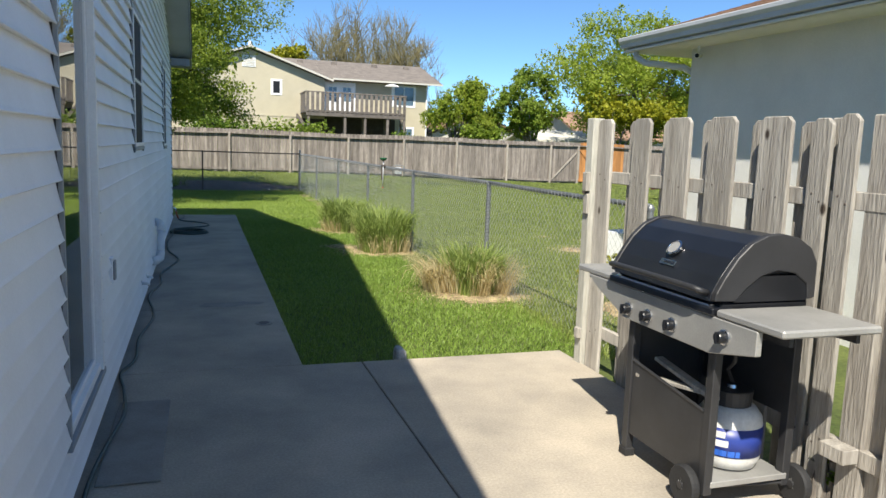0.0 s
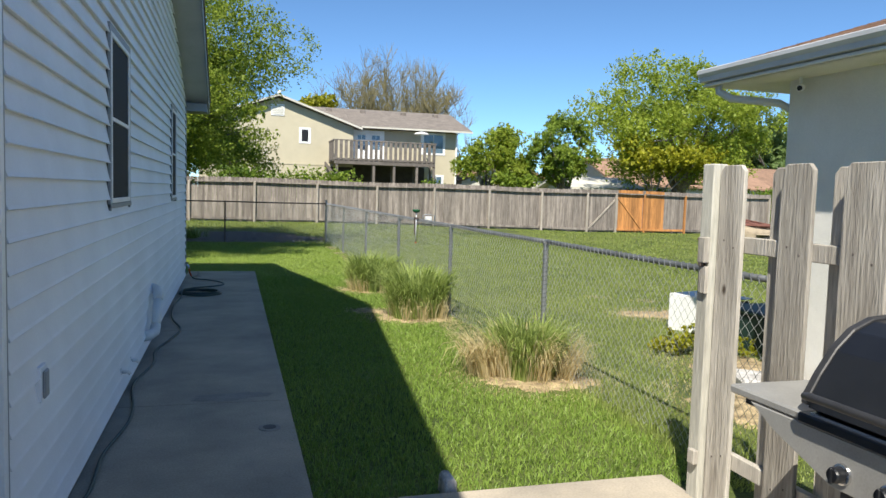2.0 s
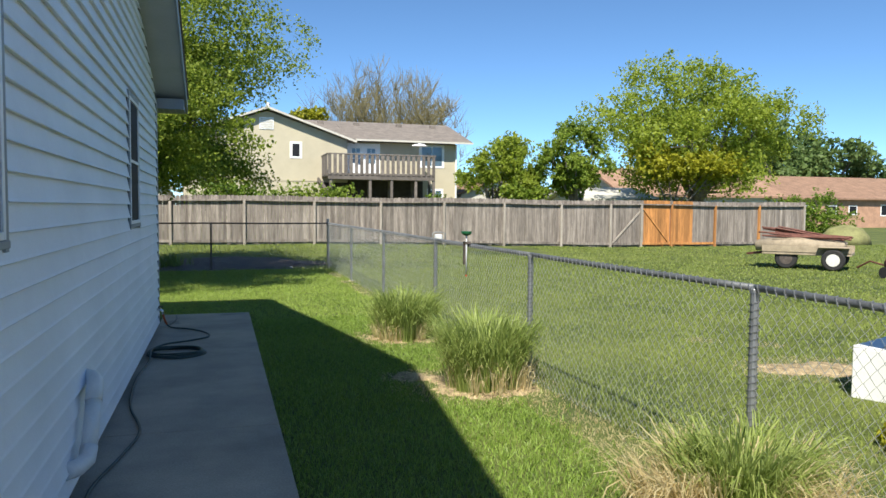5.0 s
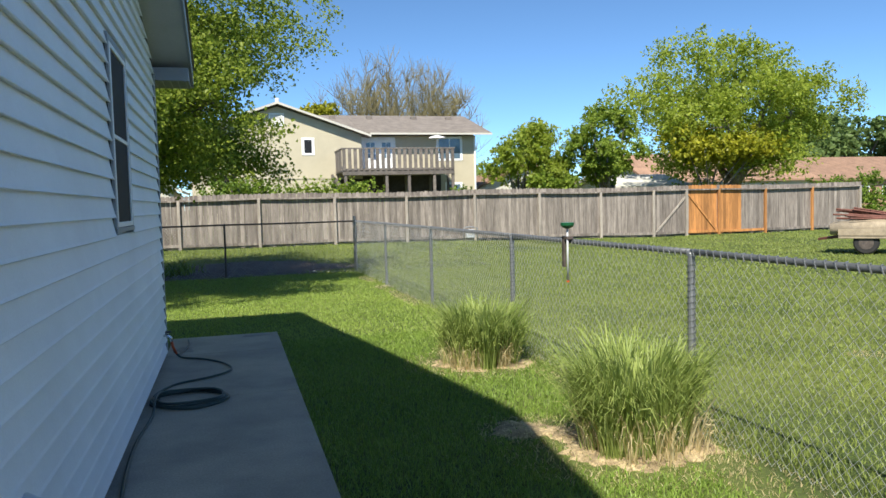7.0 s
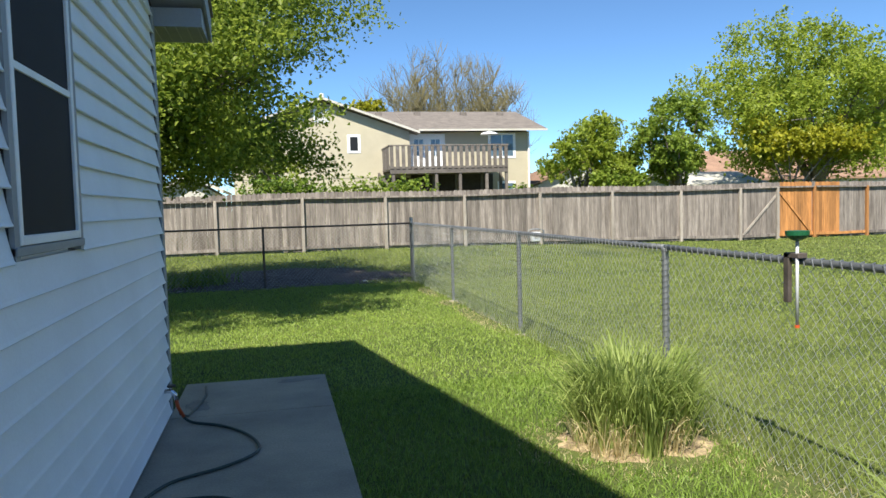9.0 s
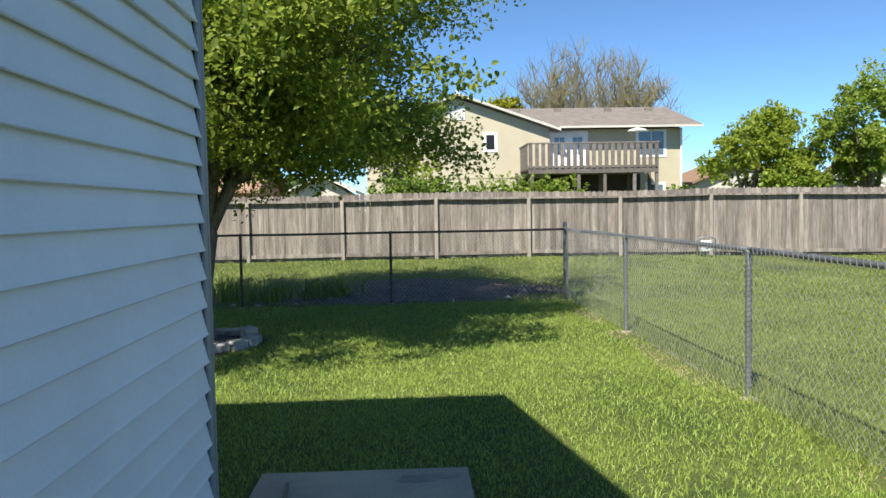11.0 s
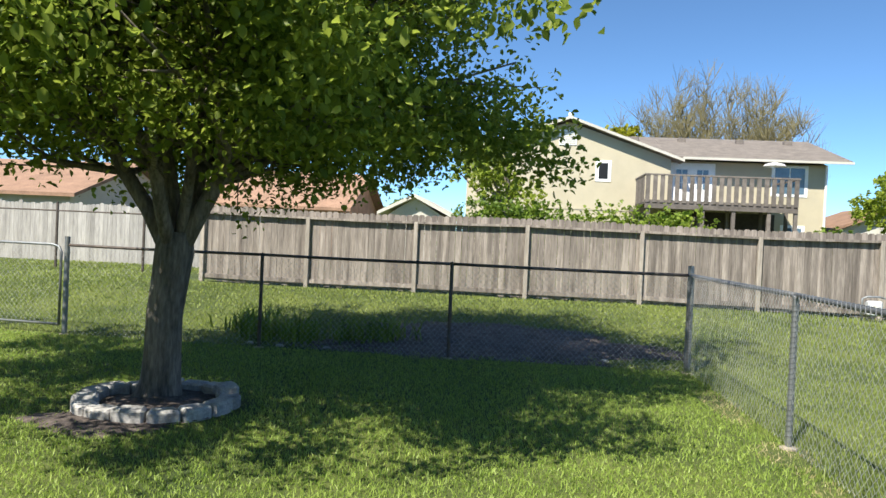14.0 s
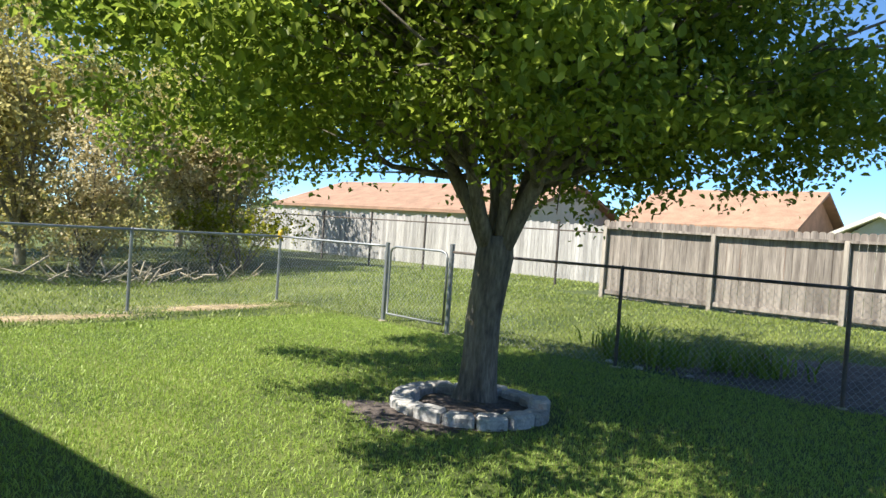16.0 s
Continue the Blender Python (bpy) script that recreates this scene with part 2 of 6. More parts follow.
# ---- mesh helpers ----
class Shape:
    """Collects faces of one mesh."""

    def __init__(self):
        self.v, self.f = [], []

    def box(self, a, b, m=None):
        k = len(self.v)
        pts = [Vector((x, y, z)) for z in (a[2], b[2]) for y in (a[1], b[1]) for x in (a[0], b[0])]
        self.v += [m @ p for p in pts] if m else pts
        self.f += [[k + i for i in q] for q in ((0, 2, 3, 1), (4, 5, 7, 6), (0, 1, 5, 4), (2, 6, 7, 3), (0, 4, 6, 2), (1, 3, 7, 5))]
        return self

    def prism(self, outline, offset):
        """An outline of 3D points pushed along offset."""
        k, n, o = len(self.v), len(outline), Vector(offset)
        pts = [Vector(p) for p in outline]
        self.v += pts + [p + o for p in pts]
        self.f += [[k + i for i in reversed(range(n))], [k + n + i for i in range(n)]]
        self.f += [[k + i, k + (i + 1) % n, k + n + (i + 1) % n, k + n + i] for i in range(n)]
        return self

    def tube(self, path, radius, n=8, caps=True):
        """A round bar along a path; radius is one number or one for each point."""
        path = [Vector(p) for p in path]
        rs = radius if isinstance(radius, (list, tuple)) else [radius] * len(path)
        k, side = len(self.v), None
        for i, p in enumerate(path):
            way = (path[min(i + 1, len(path) - 1)] - path[max(i - 1, 0)]).normalized()
            if side is None:
                side = way.orthogonal().normalized()
            side = (side - way * side.dot(way)).normalized()
            up = way.cross(side)
            self.v += [p + rs[i] * (math.cos(a) * side + math.sin(a) * up) for a in (2 * math.pi * j / n for j in range(n))]
        for i in range(len(path) - 1):
            self.f += [[k + i * n + j, k + i * n + (j + 1) % n, k + (i + 1) * n + (j + 1) % n, k + (i + 1) * n + j] for j in range(n)]
        if caps:
            e = k + (len(path) - 1) * n
            self.f += [[k + j for j in reversed(range(n))], [e + j for j in range(n)]]
        return self

    def lathe(self, profile, centre, axis="z", n=20):
        """Turns (radius, height) pairs about an axis through centre."""
        k, c = len(self.v), Vector(centre)
        for r, h in profile:
            for j in range(n):
                a = 2 * math.pi * j / n
                p = {"z": (r * math.cos(a), r * math.sin(a), h), "x": (h, r * math.cos(a), r * math.sin(a)), "y": (r * math.sin(a), h, r * math.cos(a))}[axis]
                self.v.append(c + Vector(p))
        for i in range(len(profile) - 1):
            self.f += [[k + i * n + j, k + i * n + (j + 1) % n, k + (i + 1) * n + (j + 1) % n, k + (i + 1) * n + j] for j in range(n)]
        e = k + (len(profile) - 1) * n
        self.f += [[k + j for j in reversed(range(n))], [e + j for j in range(n)]]
        return self

    def mesh(self, name, material, smooth=False, bevel=0.0, turn=None):
        me = bpy.data.meshes.new(name)
        pts = [turn @ Vector(p) for p in self.v] if turn else self.v
        me.from_pydata([tuple(p) for p in pts], [], self.f)
        if bevel:
            bm = bmesh.new()
            bm.from_mesh(me)
            bmesh.ops.bevel(bm, geom=bm.edges[:], offset=bevel, segments=1, affect="EDGES", clamp_overlap=True)
            bm.to_mesh(me)
            bm.free()
        me.materials.append(material)
        if smooth:
            me.polygons.foreach_set("use_smooth", [True] * len(me.polygons))
        return me


def thing(name, place, label, category, group=""):
    ob = new(name)
    ob.location = place
    ob.empty_display_size = 0.2
    return tagged(ob, label, category, group)


def part(name, shape, material, parent=None, label="", smooth=False, bevel=0.0, turn=None):
    """Links a shape, built in world places, as one mesh under a thing or a part."""
    ob = new(name, shape if isinstance(shape, bpy.types.Mesh) else shape.mesh(name, material, smooth, bevel, turn))
    if parent:
        ob.parent = parent
        ob.matrix_parent_inverse = parent.matrix_basis.inverted()
    if label:
        ob["label"] = label
    return ob


def solid(name, shape, material, label, category, group="", kind="", smooth=False, bevel=0.0):
    ob = new(name, shape.mesh(name, material, smooth, bevel))
    return tagged(ob, label, category, group, kind)


def ground_z(x, y):
    """Height of the lawn: level by the house, rising a little towards the back fence."""
    x, y = np.asarray(x, float), np.asarray(y, float)
    s = np.clip((y - 20.5) / 6.5, 0, 1)
    s = s * s * (3 - 2 * s)
    r = np.clip((x - 6) / 10, 0, 1)
    dip = 0.06 * np.exp(-((x + 1.8) ** 2 + (y - 17.7) ** 2) / 5.0)
    return -0.045 - dip + s * (0.36 - 0.2 * r) + 0.012 * np.sin(x * 1.3) * np.sin(y * 0.9)


def gz(x, y):
    return float(ground_z(x, y))


def soup(name, verts, faces, material):
    """A mesh from arrays: verts (n, 3), faces (m, 3 or 4)."""
    me = bpy.data.meshes.new(name)
    me.vertices.add(len(verts))
    me.vertices.foreach_set("co", np.asarray(verts, np.float32).ravel())
    k = faces.shape[1]
    me.loops.add(faces.size)
    me.loops.foreach_set("vertex_index", faces.ravel().astype(np.int32))
    me.polygons.add(len(faces))
    me.polygons.foreach_set("loop_start", np.arange(0, faces.size, k, dtype=np.int32))
    me.polygons.foreach_set("loop_total", np.full(len(faces), k, dtype=np.int32))
    me.update(calc_edges=True)
    me.materials.append(material)
    return me


# ---- ground and paving ----
def make_ground():
    def axis(near_lo, near_hi, step, far):
        mid = list(np.arange(near_lo, near_hi + 0.01, step))
        return np.array([-far, -400, -150, -70] + [v for v in (-45, -30) if v < near_lo] + mid + [v for v in (45, 55) if v > near_hi] + [75, 150, 400, far])
    xs, ys = axis(-16, 32, 0.75, 2500), axis(-12, 36, 0.75, 2500)
    gx, gy = np.meshgrid(xs, ys)
    v = np.stack([gx, gy, ground_z(gx, gy)], -1).reshape(-1, 3)
    i = np.arange(len(xs) * (len(ys) - 1)).reshape(len(ys) - 1, len(xs))[:, :-1].ravel()
    f = np.stack([i, i + 1, i + 1 + len(xs), i + len(xs)], 1)
    ob = new("ground", soup("ground", v, f, LAWN_SOIL))
    ob.data.polygons.foreach_set("use_smooth", [True] * len(ob.data.polygons))
    return tagged(ob, "mown green lawn with dry patches", "lawn", kind="structure")


make_ground()

PATIO_END, WALK_W, WALK_END = 1.25, 1.265, 12.57


def slab(a, b, material=CONCRETE):
    return Shape().box(a, b).mesh("concrete_slab", material, bevel=0.006)


patio = tagged(new("pavement"), "broom-finished concrete patio and side walk", "pavement", kind="structure")
for x0, x1, y0, y1 in ((0.0, 1.702, -2.6, PATIO_END), (1.71, 3.36, -2.6, PATIO_END), (0.0, 1.702, -7.5, -2.608), (1.71, 3.36, -7.5, -2.608)):
    part("concrete_slab", slab((x0, y0, -0.14), (x1, y1, 0.0)), None, patio)
for y0, y1 in ((PATIO_END + 0.006, 3.25), (3.256, 6.3), (6.306, 9.4), (9.406, 11.4), (11.406, WALK_END)):
    part("concrete_slab", slab((0.0, y0, -0.14), (WALK_W, y1, 0.0)), None, patio)
hatch = solid("cover_slab", Shape().box((0.085, -0.5, 0.002), (0.375, 0.65, 0.012)), CONCRETE_DARK, "dark flush cover slab set in the patio beside the wall", "cover slab", bevel=0.003)


def stain(x, y, rx, ry, seed, material, name, label, h=0.004, base=0.0, n=72):
    """A thin uneven patch lying on the ground."""
    rng = random.Random(seed)
    ph = [rng.uniform(0, 6.28) for _ in range(5)]
    ring = []
    for i in range(n):
        a = 2 * math.pi * i / n
        k = 1 + 0.16 * math.sin(2 * a + ph[0]) + 0.12 * math.sin(3 * a + ph[1]) + 0.08 * math.sin(5 * a + ph[2]) + 0.06 * math.sin(9 * a + ph[3]) + 0.05 * math.sin(17 * a + ph[4]) + rng.uniform(-0.06, 0.06)
        ring.append((x + rx * k * math.cos(a), y + ry * k * math.sin(a)))
    s = Shape()
    s.v.append(Vector((x, y, base + gz(x, y) + h * 2 if base > -1 else h)))
    for k in (0.45, 0.8, 1.0):
        for px, py in ring:
            qx, qy = x + (px - x) * k, y + (py - y) * k
            s.v.append(Vector((qx, qy, (gz(qx, qy) + base if base > -1 else 0) + h * (1.6 - k * 1.3) - (0.016 if k == 1.0 else 0))))
    s.f += [[0, 1 + i, 1 + (i + 1) % n] for i in range(n)]
    for r in (0, 1):
        s.f += [[1 + r * n + i, 1 + (r + 1) * n + i, 1 + (r + 1) * n + (i + 1) % n, 1 + r * n + (i + 1) % n] for i in range(n)]
    ob = solid(name, s, material, label, "soil patch", kind="structure", smooth=True)
    return ob


stain(0.82, 3.42, 0.36, 0.13, 31, CONCRETE_DARK, "damp_stain", "dark damp stain on the concrete walk", 0.0035, -2)
stain(1.0, 12.4, 0.2, 0.09, 32, CONCRETE_DARK, "damp_stain", "dark damp stain at the end of the walk", 0.0035, -2)
stain(0.18, 11.75, 0.12, 0.2, 33, CONCRETE_DARK, "damp_stain", "dark damp stain under the hose bib", 0.0035, -2)
PATCHES = []
for sx, sy, rx, ry in ((3.15, 9.98, 0.62, 0.55), (3.2, 7.2, 0.66, 0.62), (2.72, 7.75, 0.3, 0.3), (3.55, 3.75, 0.72, 0.62), (3.6, 6.15, 0.22, 0.85), (3.68, 8.6, 0.2, 0.8),
                       (3.62, 5.2, 0.25, 0.6), (3.66, 15.6, 0.16, 1.1), (3.64, 17.3, 0.2, 0.3), (3.6, 19.0, 0.14, 0.7), (3.7, 11.6, 0.18, 0.7), (7.0, 7.0, 0.75, 0.5), (6.85, 8.75, 0.22, 0.16), (7.5, 8.3, 0.22, 0.16),
                       (5.9, 3.7, 0.7, 1.0), (5.0, 2.6, 0.6, 0.7), (-8.8, 19.6, 0.35, 1.5), (-8.2, 16.6, 0.35, 1.2)):
    if rx > 0.29:
        stain(sx, sy, rx * 0.78, ry * 0.78, int(sx * 100 + sy * 10), SAND, "soil_patch", "bare sandy soil and dry thatch in the lawn", 0.010, 0.008)
    PATCHES.append((sx, sy, rx, ry))
stain(1.1, 22.3, 2.9, 1.25, 77, MULCH, "flower_bed", "dark mulched flower bed behind the chain-link fence", 0.03, 0.012)
PATCHES.append((1.1, 22.3, 2.7, 1.2))
TREE = (-1.88, 17.93)


# ---- the house beside the walk ----
NEAR, FAR, PEAK, PITCH = -4.1, 11.45, 3.8, 0.33
EAVE_Z, OVER, EAVE_Y = 3.02, 0.4, 12.04


def rake_z(y):
    """Underside of the sloping roof edge."""
    return EAVE_Z + PITCH * (EAVE_Y - PEAK - abs(y - PEAK))


OPENINGS = ((-0.66, 0.43, 0.30, 2.42), (2.93, 3.86, 1.53, 2.70), (8.17, 8.95, 1.49, 2.71))


def spans(z0, z1):
    """Stretches of the wall between the openings, for a course from z0 to z1."""
    lo, hi = NEAR, FAR
    if z1 > rake_z(FAR):
        half = (EAVE_Y - PEAK) - (z1 - EAVE_Z) / PITCH
        lo, hi = max(NEAR, PEAK - half), min(FAR, PEAK + half)
        if hi - lo < 0.2:
            return []
    cuts = [(a - (0.055 if c > 1 else 0.032), b + 0.055) for a, b, c, d in OPENINGS if c - 0.05 < z1 and d + 0.05 > z0]
    out, at = [], lo
    for a, b in cuts:
        out.append((at, a))
        at = b
    return out + [(at, hi - 0.073 if hi == FAR else hi)]


wall = Shape()
edges = sorted({NEAR, FAR} | {e for o in OPENINGS for e in o[:2]})
for a, b in zip(edges, edges[1:]):
    gap = [o for o in OPENINGS if o[0] == a]
    for z0, z1 in (((-0.1, gap[0][2]), (gap[0][3], 3.0)) if gap else ((-0.1, 3.0),)):
        wall.box((-0.16, a, z0), (-0.023, b, z1))
wall.prism([(-0.16, NEAR, 3.0), (-0.16, FAR, 3.0), (-0.16, PEAK, rake_z(PEAK))], (0.137, 0, 0))
wall_east = solid("wall_east", wall, SIDING, "pale grey vinyl lap-sided gable wall", "wall", kind="structure")
COURSE, DEPTH = 0.1245, 0.027


def board_profile(low=0.0, high=None):
    """Section of one lap of siding: thin at the top, belled out to a rounded drip edge at the foot."""
    high = COURSE if high is None else high
    if low:
        return [(-0.022, high + 0.004), (face_x(high), high), (face_x(low), low), (-0.022, low)]
    top = [(-0.022, COURSE + 0.006), (0.003, COURSE + 0.006)] if high >= COURSE else [(-0.022, high), (face_x(high), high)]
    return top + [(face_x(h), h) for h in (0.105, 0.085, 0.065, 0.048, 0.032, 0.018) if h < high - 0.01] + [(0.005 + DEPTH, 0.004), (0.001 + DEPTH, 0.0), (0.012, 0.007), (-0.022, 0.007)]


def face_x(h):
    """How far the face of a siding board stands out at a height above its foot."""
    u = min(max(h / COURSE, 0), 1)
    return 0.004 + DEPTH * (0.75 * (1 - u) + 0.25 * (1 - u) ** 2.6)


for i in range(47):
    z0 = 0.06 + i * COURSE
    for a, b in spans(z0, z0 + COURSE):
        s = Shape().prism([(x, a, z0 + h) for x, h in board_profile()], (0, b - a, 0))
        part("siding_board", s, SIDING, wall_east)


# boards notched under and over the windows
for ya, yb, zs, zh in OPENINGS:
    for i in range(25):
        z0 = 0.06 + i * COURSE
        low, up = zs - 0.037 - z0, zh + 0.052 - z0
        for sect in ([board_profile(0.0, low)] if 0.03 < low < COURSE else []) + ([board_profile(up)] if 0.012 < up < COURSE - 0.02 else []):
            part("siding_board", Shape().prism([(x, ya - 0.055, z0 + h) for x, h in sect], (0, yb - ya + 0.11, 0)), SIDING, wall_east)
base = Shape().box((-0.16, NEAR, -0.12), (0.004, FAR, 0.058))
tagged(solid("foundation_strip", base, CONCRETE_DARK, "grey concrete foundation strip under the siding", "foundation"), kind="structure")
others = Shape()
others.box((-9.0, NEAR, -0.1), (-0.16, NEAR + 0.15, 3.0)).box((-9.0, FAR - 0.15, -0.1), (-0.16, FAR, 3.0)).box((-9.15, NEAR, -0.1), (-9.0, FAR, 3.0))
others.prism([(-9.15, NEAR, 3.0), (-9.15, FAR, 3.0), (-9.15, PEAK, rake_z(PEAK))], (0.15, 0, 0))
solid("wall_west", others, SIDING, "pale grey vinyl-sided house walls", "wall", kind="structure")
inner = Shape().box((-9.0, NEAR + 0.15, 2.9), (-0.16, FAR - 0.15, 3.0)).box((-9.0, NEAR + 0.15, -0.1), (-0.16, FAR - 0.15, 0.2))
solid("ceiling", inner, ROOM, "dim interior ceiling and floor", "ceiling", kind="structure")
corner = Shape().box((-0.09, FAR - 0.004, 0.03), (0.026, FAR + 0.03, 3.12)).box((-0.024, FAR - 0.07, 0.03), (0.024, FAR - 0.004, 3.12))
corner_trim = solid("corner_trim", corner, TRIM_GREY, "grey vinyl corner post of the house", "trim", kind="structure", bevel=0.004)
# solid dark strip: the shade of the gap behind the board ends, as colour
part("slot_shade_strip", Shape().box((-0.024, FAR - 0.077, 0.05), (0.012, FAR - 0.071, 3.1)), SLOT, corner_trim, "near-black strip painted as the shade in the siding slot")

# Roof: two sloping slabs with soffit and fascia along the rake.
roof = tagged(new("roof_house"), "low gable roof with grey shingles and boxed eaves", "roof", kind="structure")
for sgn in (-1, 1):
    ye = PEAK + sgn * (EAVE_Y - PEAK)
    lowp, highp = EAVE_Z, rake_z(PEAK)
    part("shingles", Shape().prism([(OVER + 0.02, ye, lowp + 0.19), (OVER + 0.02, PEAK, highp + 0.19), (OVER + 0.02, PEAK, highp + 0.215), (OVER + 0.02, ye, lowp + 0.215)], (-9.99, 0, 0)), SHINGLE, roof)
    part("rake_soffit", Shape().prism([(0.0, ye, lowp), (0.0, PEAK, highp), (0.0, PEAK, highp + 0.02), (0.0, ye, lowp + 0.02)], (OVER - 0.025, 0, 0)), SOFFIT, roof)
    part("rake_fascia", Shape().prism([(OVER - 0.023, ye, lowp - 0.015), (OVER - 0.023, PEAK, highp - 0.015), (OVER - 0.023, PEAK, highp + 0.188), (OVER - 0.023, ye, lowp + 0.188)], (0.023, 0, 0)), TRIM_GREY, roof)
    y0, y1 = sorted((FAR + 0.03 if sgn > 0 else NEAR - 0.03, ye))
    part("eave_box", Shape().box((-9.2, y0, EAVE_Z - 0.02), (OVER - 0.03, y1 - 0.002, EAVE_Z + 0.12)), TRIM_GREY, roof)
    sl = Shape()
    for i in range(14):
        sl.box((OVER - 0.06 - i * 0.08, y0 + 0.02, EAVE_Z - 0.026), (OVER - 0.066 - i * 0.08, y1 - 0.03, EAVE_Z - 0.0205))
    part("soffit_groove", sl, SOFFIT, roof)
part("wall_head", Shape().prism([(-0.16, NEAR, rake_z(NEAR)), (-0.16, PEAK, rake_z(PEAK)), (-0.16, FAR, rake_z(FAR)), (-0.16, FAR, 3.0), (-0.16, NEAR, 3.0)], (0.138, 0, 0)), SIDING, roof)


def window(name, y0, y1, z0, z1, label, mullion):
    w = tagged(new(name), label, "window", kind="structure")
    fr = Shape()
    t = 0.034 if mullion else 0.045
    for a, b, c, d in ((y0, y0 + t, z0, z1), (y1 - t, y1, z0, z1), (y0 + t, y1 - t, z0, z0 + t), (y0 + t, y1 - t, z1 - t, z1)):
        fr.box((-0.09 if mullion else -0.12, a, c), (0.034 if mullion or a > y0 + 0.5 else 0.02, b, d))
    part("window_frame", fr, TRIM_WHITE, w, "white vinyl frame", bevel=0.003)
    ch = Shape()
    e = 0.05 if mullion else 0.028
    for a, b, c, d in ((y0 - e, y0 - 0.002, z0 - e, z1 + e), (y1 + 0.002, y1 + e, z0 - e, z1 + e), (y0 - 0.002, y1 + 0.002, z1 + 0.002, z1 + e)):
        ch.box((-0.024, a, c), (0.03, b, d))
    part("trim_channel", ch, TRIM_GREY, w, "grey siding channel")
    # dark strips beside the channel carry the shade of its open slot
    slot = Shape()
    for a, b in ((y0 - e - 0.005, y0 - e - 0.001), (y1 + e + 0.001, y1 + e + 0.005)):
        slot.box((-0.022, a, z0 - e), (0.013, b, z1 + e))
    part("slot_shade_strip", slot, SLOT, w, "near-black strip painted as the shade in the siding slot")
    part("window_sill", Shape().box((-0.024, y0 - 0.05, z0 - 0.035), (0.036, y1 + 0.05, z0 - 0.003)), TRIM_GREY, w, bevel=0.003)
    zm = z0 + (z1 - z0) * 0.5
    if mullion:
        part("meeting_rail", Shape().box((-0.03, y0 + t, zm - 0.014), (0.029, y1 - t, zm + 0.014)), TRIM_WHITE, w, bevel=0.002)
        for c, d in ((z0 + t, zm - 0.014), (zm + 0.014, z1 - t)):
            g = part("pane", Shape().box((-0.045, y0 + t, c), (-0.041, y1 - t, d)), GLASS, w)
            g.visible_shadow = False
        for c, d in ((z0 + t, zm - 0.0145), (zm + 0.0145, z1 - t)):
            part("insect_screen", Shape().box((0.019, y0 + t, c), (0.021, y1 - t, d)), SCREEN, w, "dark mesh screen")
    else:
        g = part("pane", Shape().box((-0.020, y0 + t, z0 + t), (-0.016, y1 - t, z1 - t)), COATED_GLASS, w)
        g.visible_shadow = False
        part("inner_stile", Shape().box((-0.035, y1 - t - 0.035, z0 + t), (-0.004, y1 - t - 0.012, z1 - t)), TRIM_WHITE, w, bevel=0.003)
        part("inner_rail", Shape().box((-0.035, y0 + t, z0 + t + 0.001), (-0.004, y1 - t - 0.036, z0 + t + 0.035)), TRIM_WHITE, w, bevel=0.003)
        part("gasket", Shape().box((-0.03, y1 - t - 0.011, z0 + t), (-0.008, y1 - t - 0.001, z1 - t)), SLOT, w)
    return w


window("window_1", *OPENINGS[0], "tall white-framed patio window reflecting the yard", False)
window("window_2", *OPENINGS[1], "white double-hung window with dark screen", True)
window("window_3", *OPENINGS[2], "white double-hung window with dark screen", True)

# ---- the neighbour's garage ----
GX, GY, GUT = 6.08, 3.55, 5.57
gar = tagged(new("garage"), "neighbouring white stucco garage with tan shingle roof", "garage", kind="structure")
for lo, hi in (((GX, -7.5), (GX + 0.2, GY)), ((GX + 0.2, GY - 0.2), (13, GY)), ((13, -7.5), (13.2, GY)), ((GX + 0.2, -7.5), (13, -7.3))):
    part("wall", Shape().box((*lo, -0.2), (*hi, 2.93)), STUCCO, gar)
part("gable_wall", Shape().prism([(GX + 0.02, GY - 0.15, 2.93), (13.1, GY - 0.15, 2.93), (9.6, GY - 0.15, 4.1)], (0, 0.149, 0)), STUCCO, gar)
YE = 4.28
part("soffit", Shape().box((GUT + 0.02, -7.6, 2.86), (GX, YE - 0.02, 2.885)).box((GX, GY, 2.86), (13.6, YE - 0.02, 2.885)), STUCCO, gar)
gp = [(0.0, 2.90), (0.0, 3.02), (-0.012, 3.03), (-0.10, 3.03), (-0.115, 3.02), (-0.112, 2.985), (-0.085, 2.95), (-0.075, 2.905)]
part("gutter", Shape().prism([(GUT + 0.06 + x, -7.6, z) for x, z in reversed(gp)], (0, 7.6 + YE, 0)), GUTTER, gar, "grey-white metal gutter")
part("fascia", Shape().box((GUT + 0.062, -7.6, 2.86), (GUT + 0.085, YE, 3.03)).box((GUT + 0.085, YE - 0.022, 2.88), (13.6, YE, 3.03)), TRIM_WHITE, gar)
part("downspout", Shape().tube([(GUT + 0.1, YE - 0.18, 2.9), (GUT + 0.1, YE - 0.18, 2.8), (GUT + 0.16, YE - 0.3, 2.72), (GX - 0.02, GY + 0.12, 2.66), (GX + 0.11, GY + 0.05, 2.58), (GX + 0.12, GY + 0.045, 2.45), (GX + 0.12, GY + 0.045, 0.1)], 0.04, 8), GUTTER, gar, "white downspout bending under the eave", smooth=True)
ROOF_Y0 = -7.6
for k in range(22):
    x0 = GUT + 0.05 + k * 0.19
    z0 = 3.03 + k * 0.19 * 0.32
    part("shingle_course", Shape().prism([(x0, ROOF_Y0, z0), (x0 + 0.2, ROOF_Y0, z0 + 0.064), (x0 + 0.2, ROOF_Y0, z0 + 0.074), (x0, ROOF_Y0, z0 + 0.018)], (0, YE - ROOF_Y0 + 0.02, 0)), SHINGLE_TAN, gar)
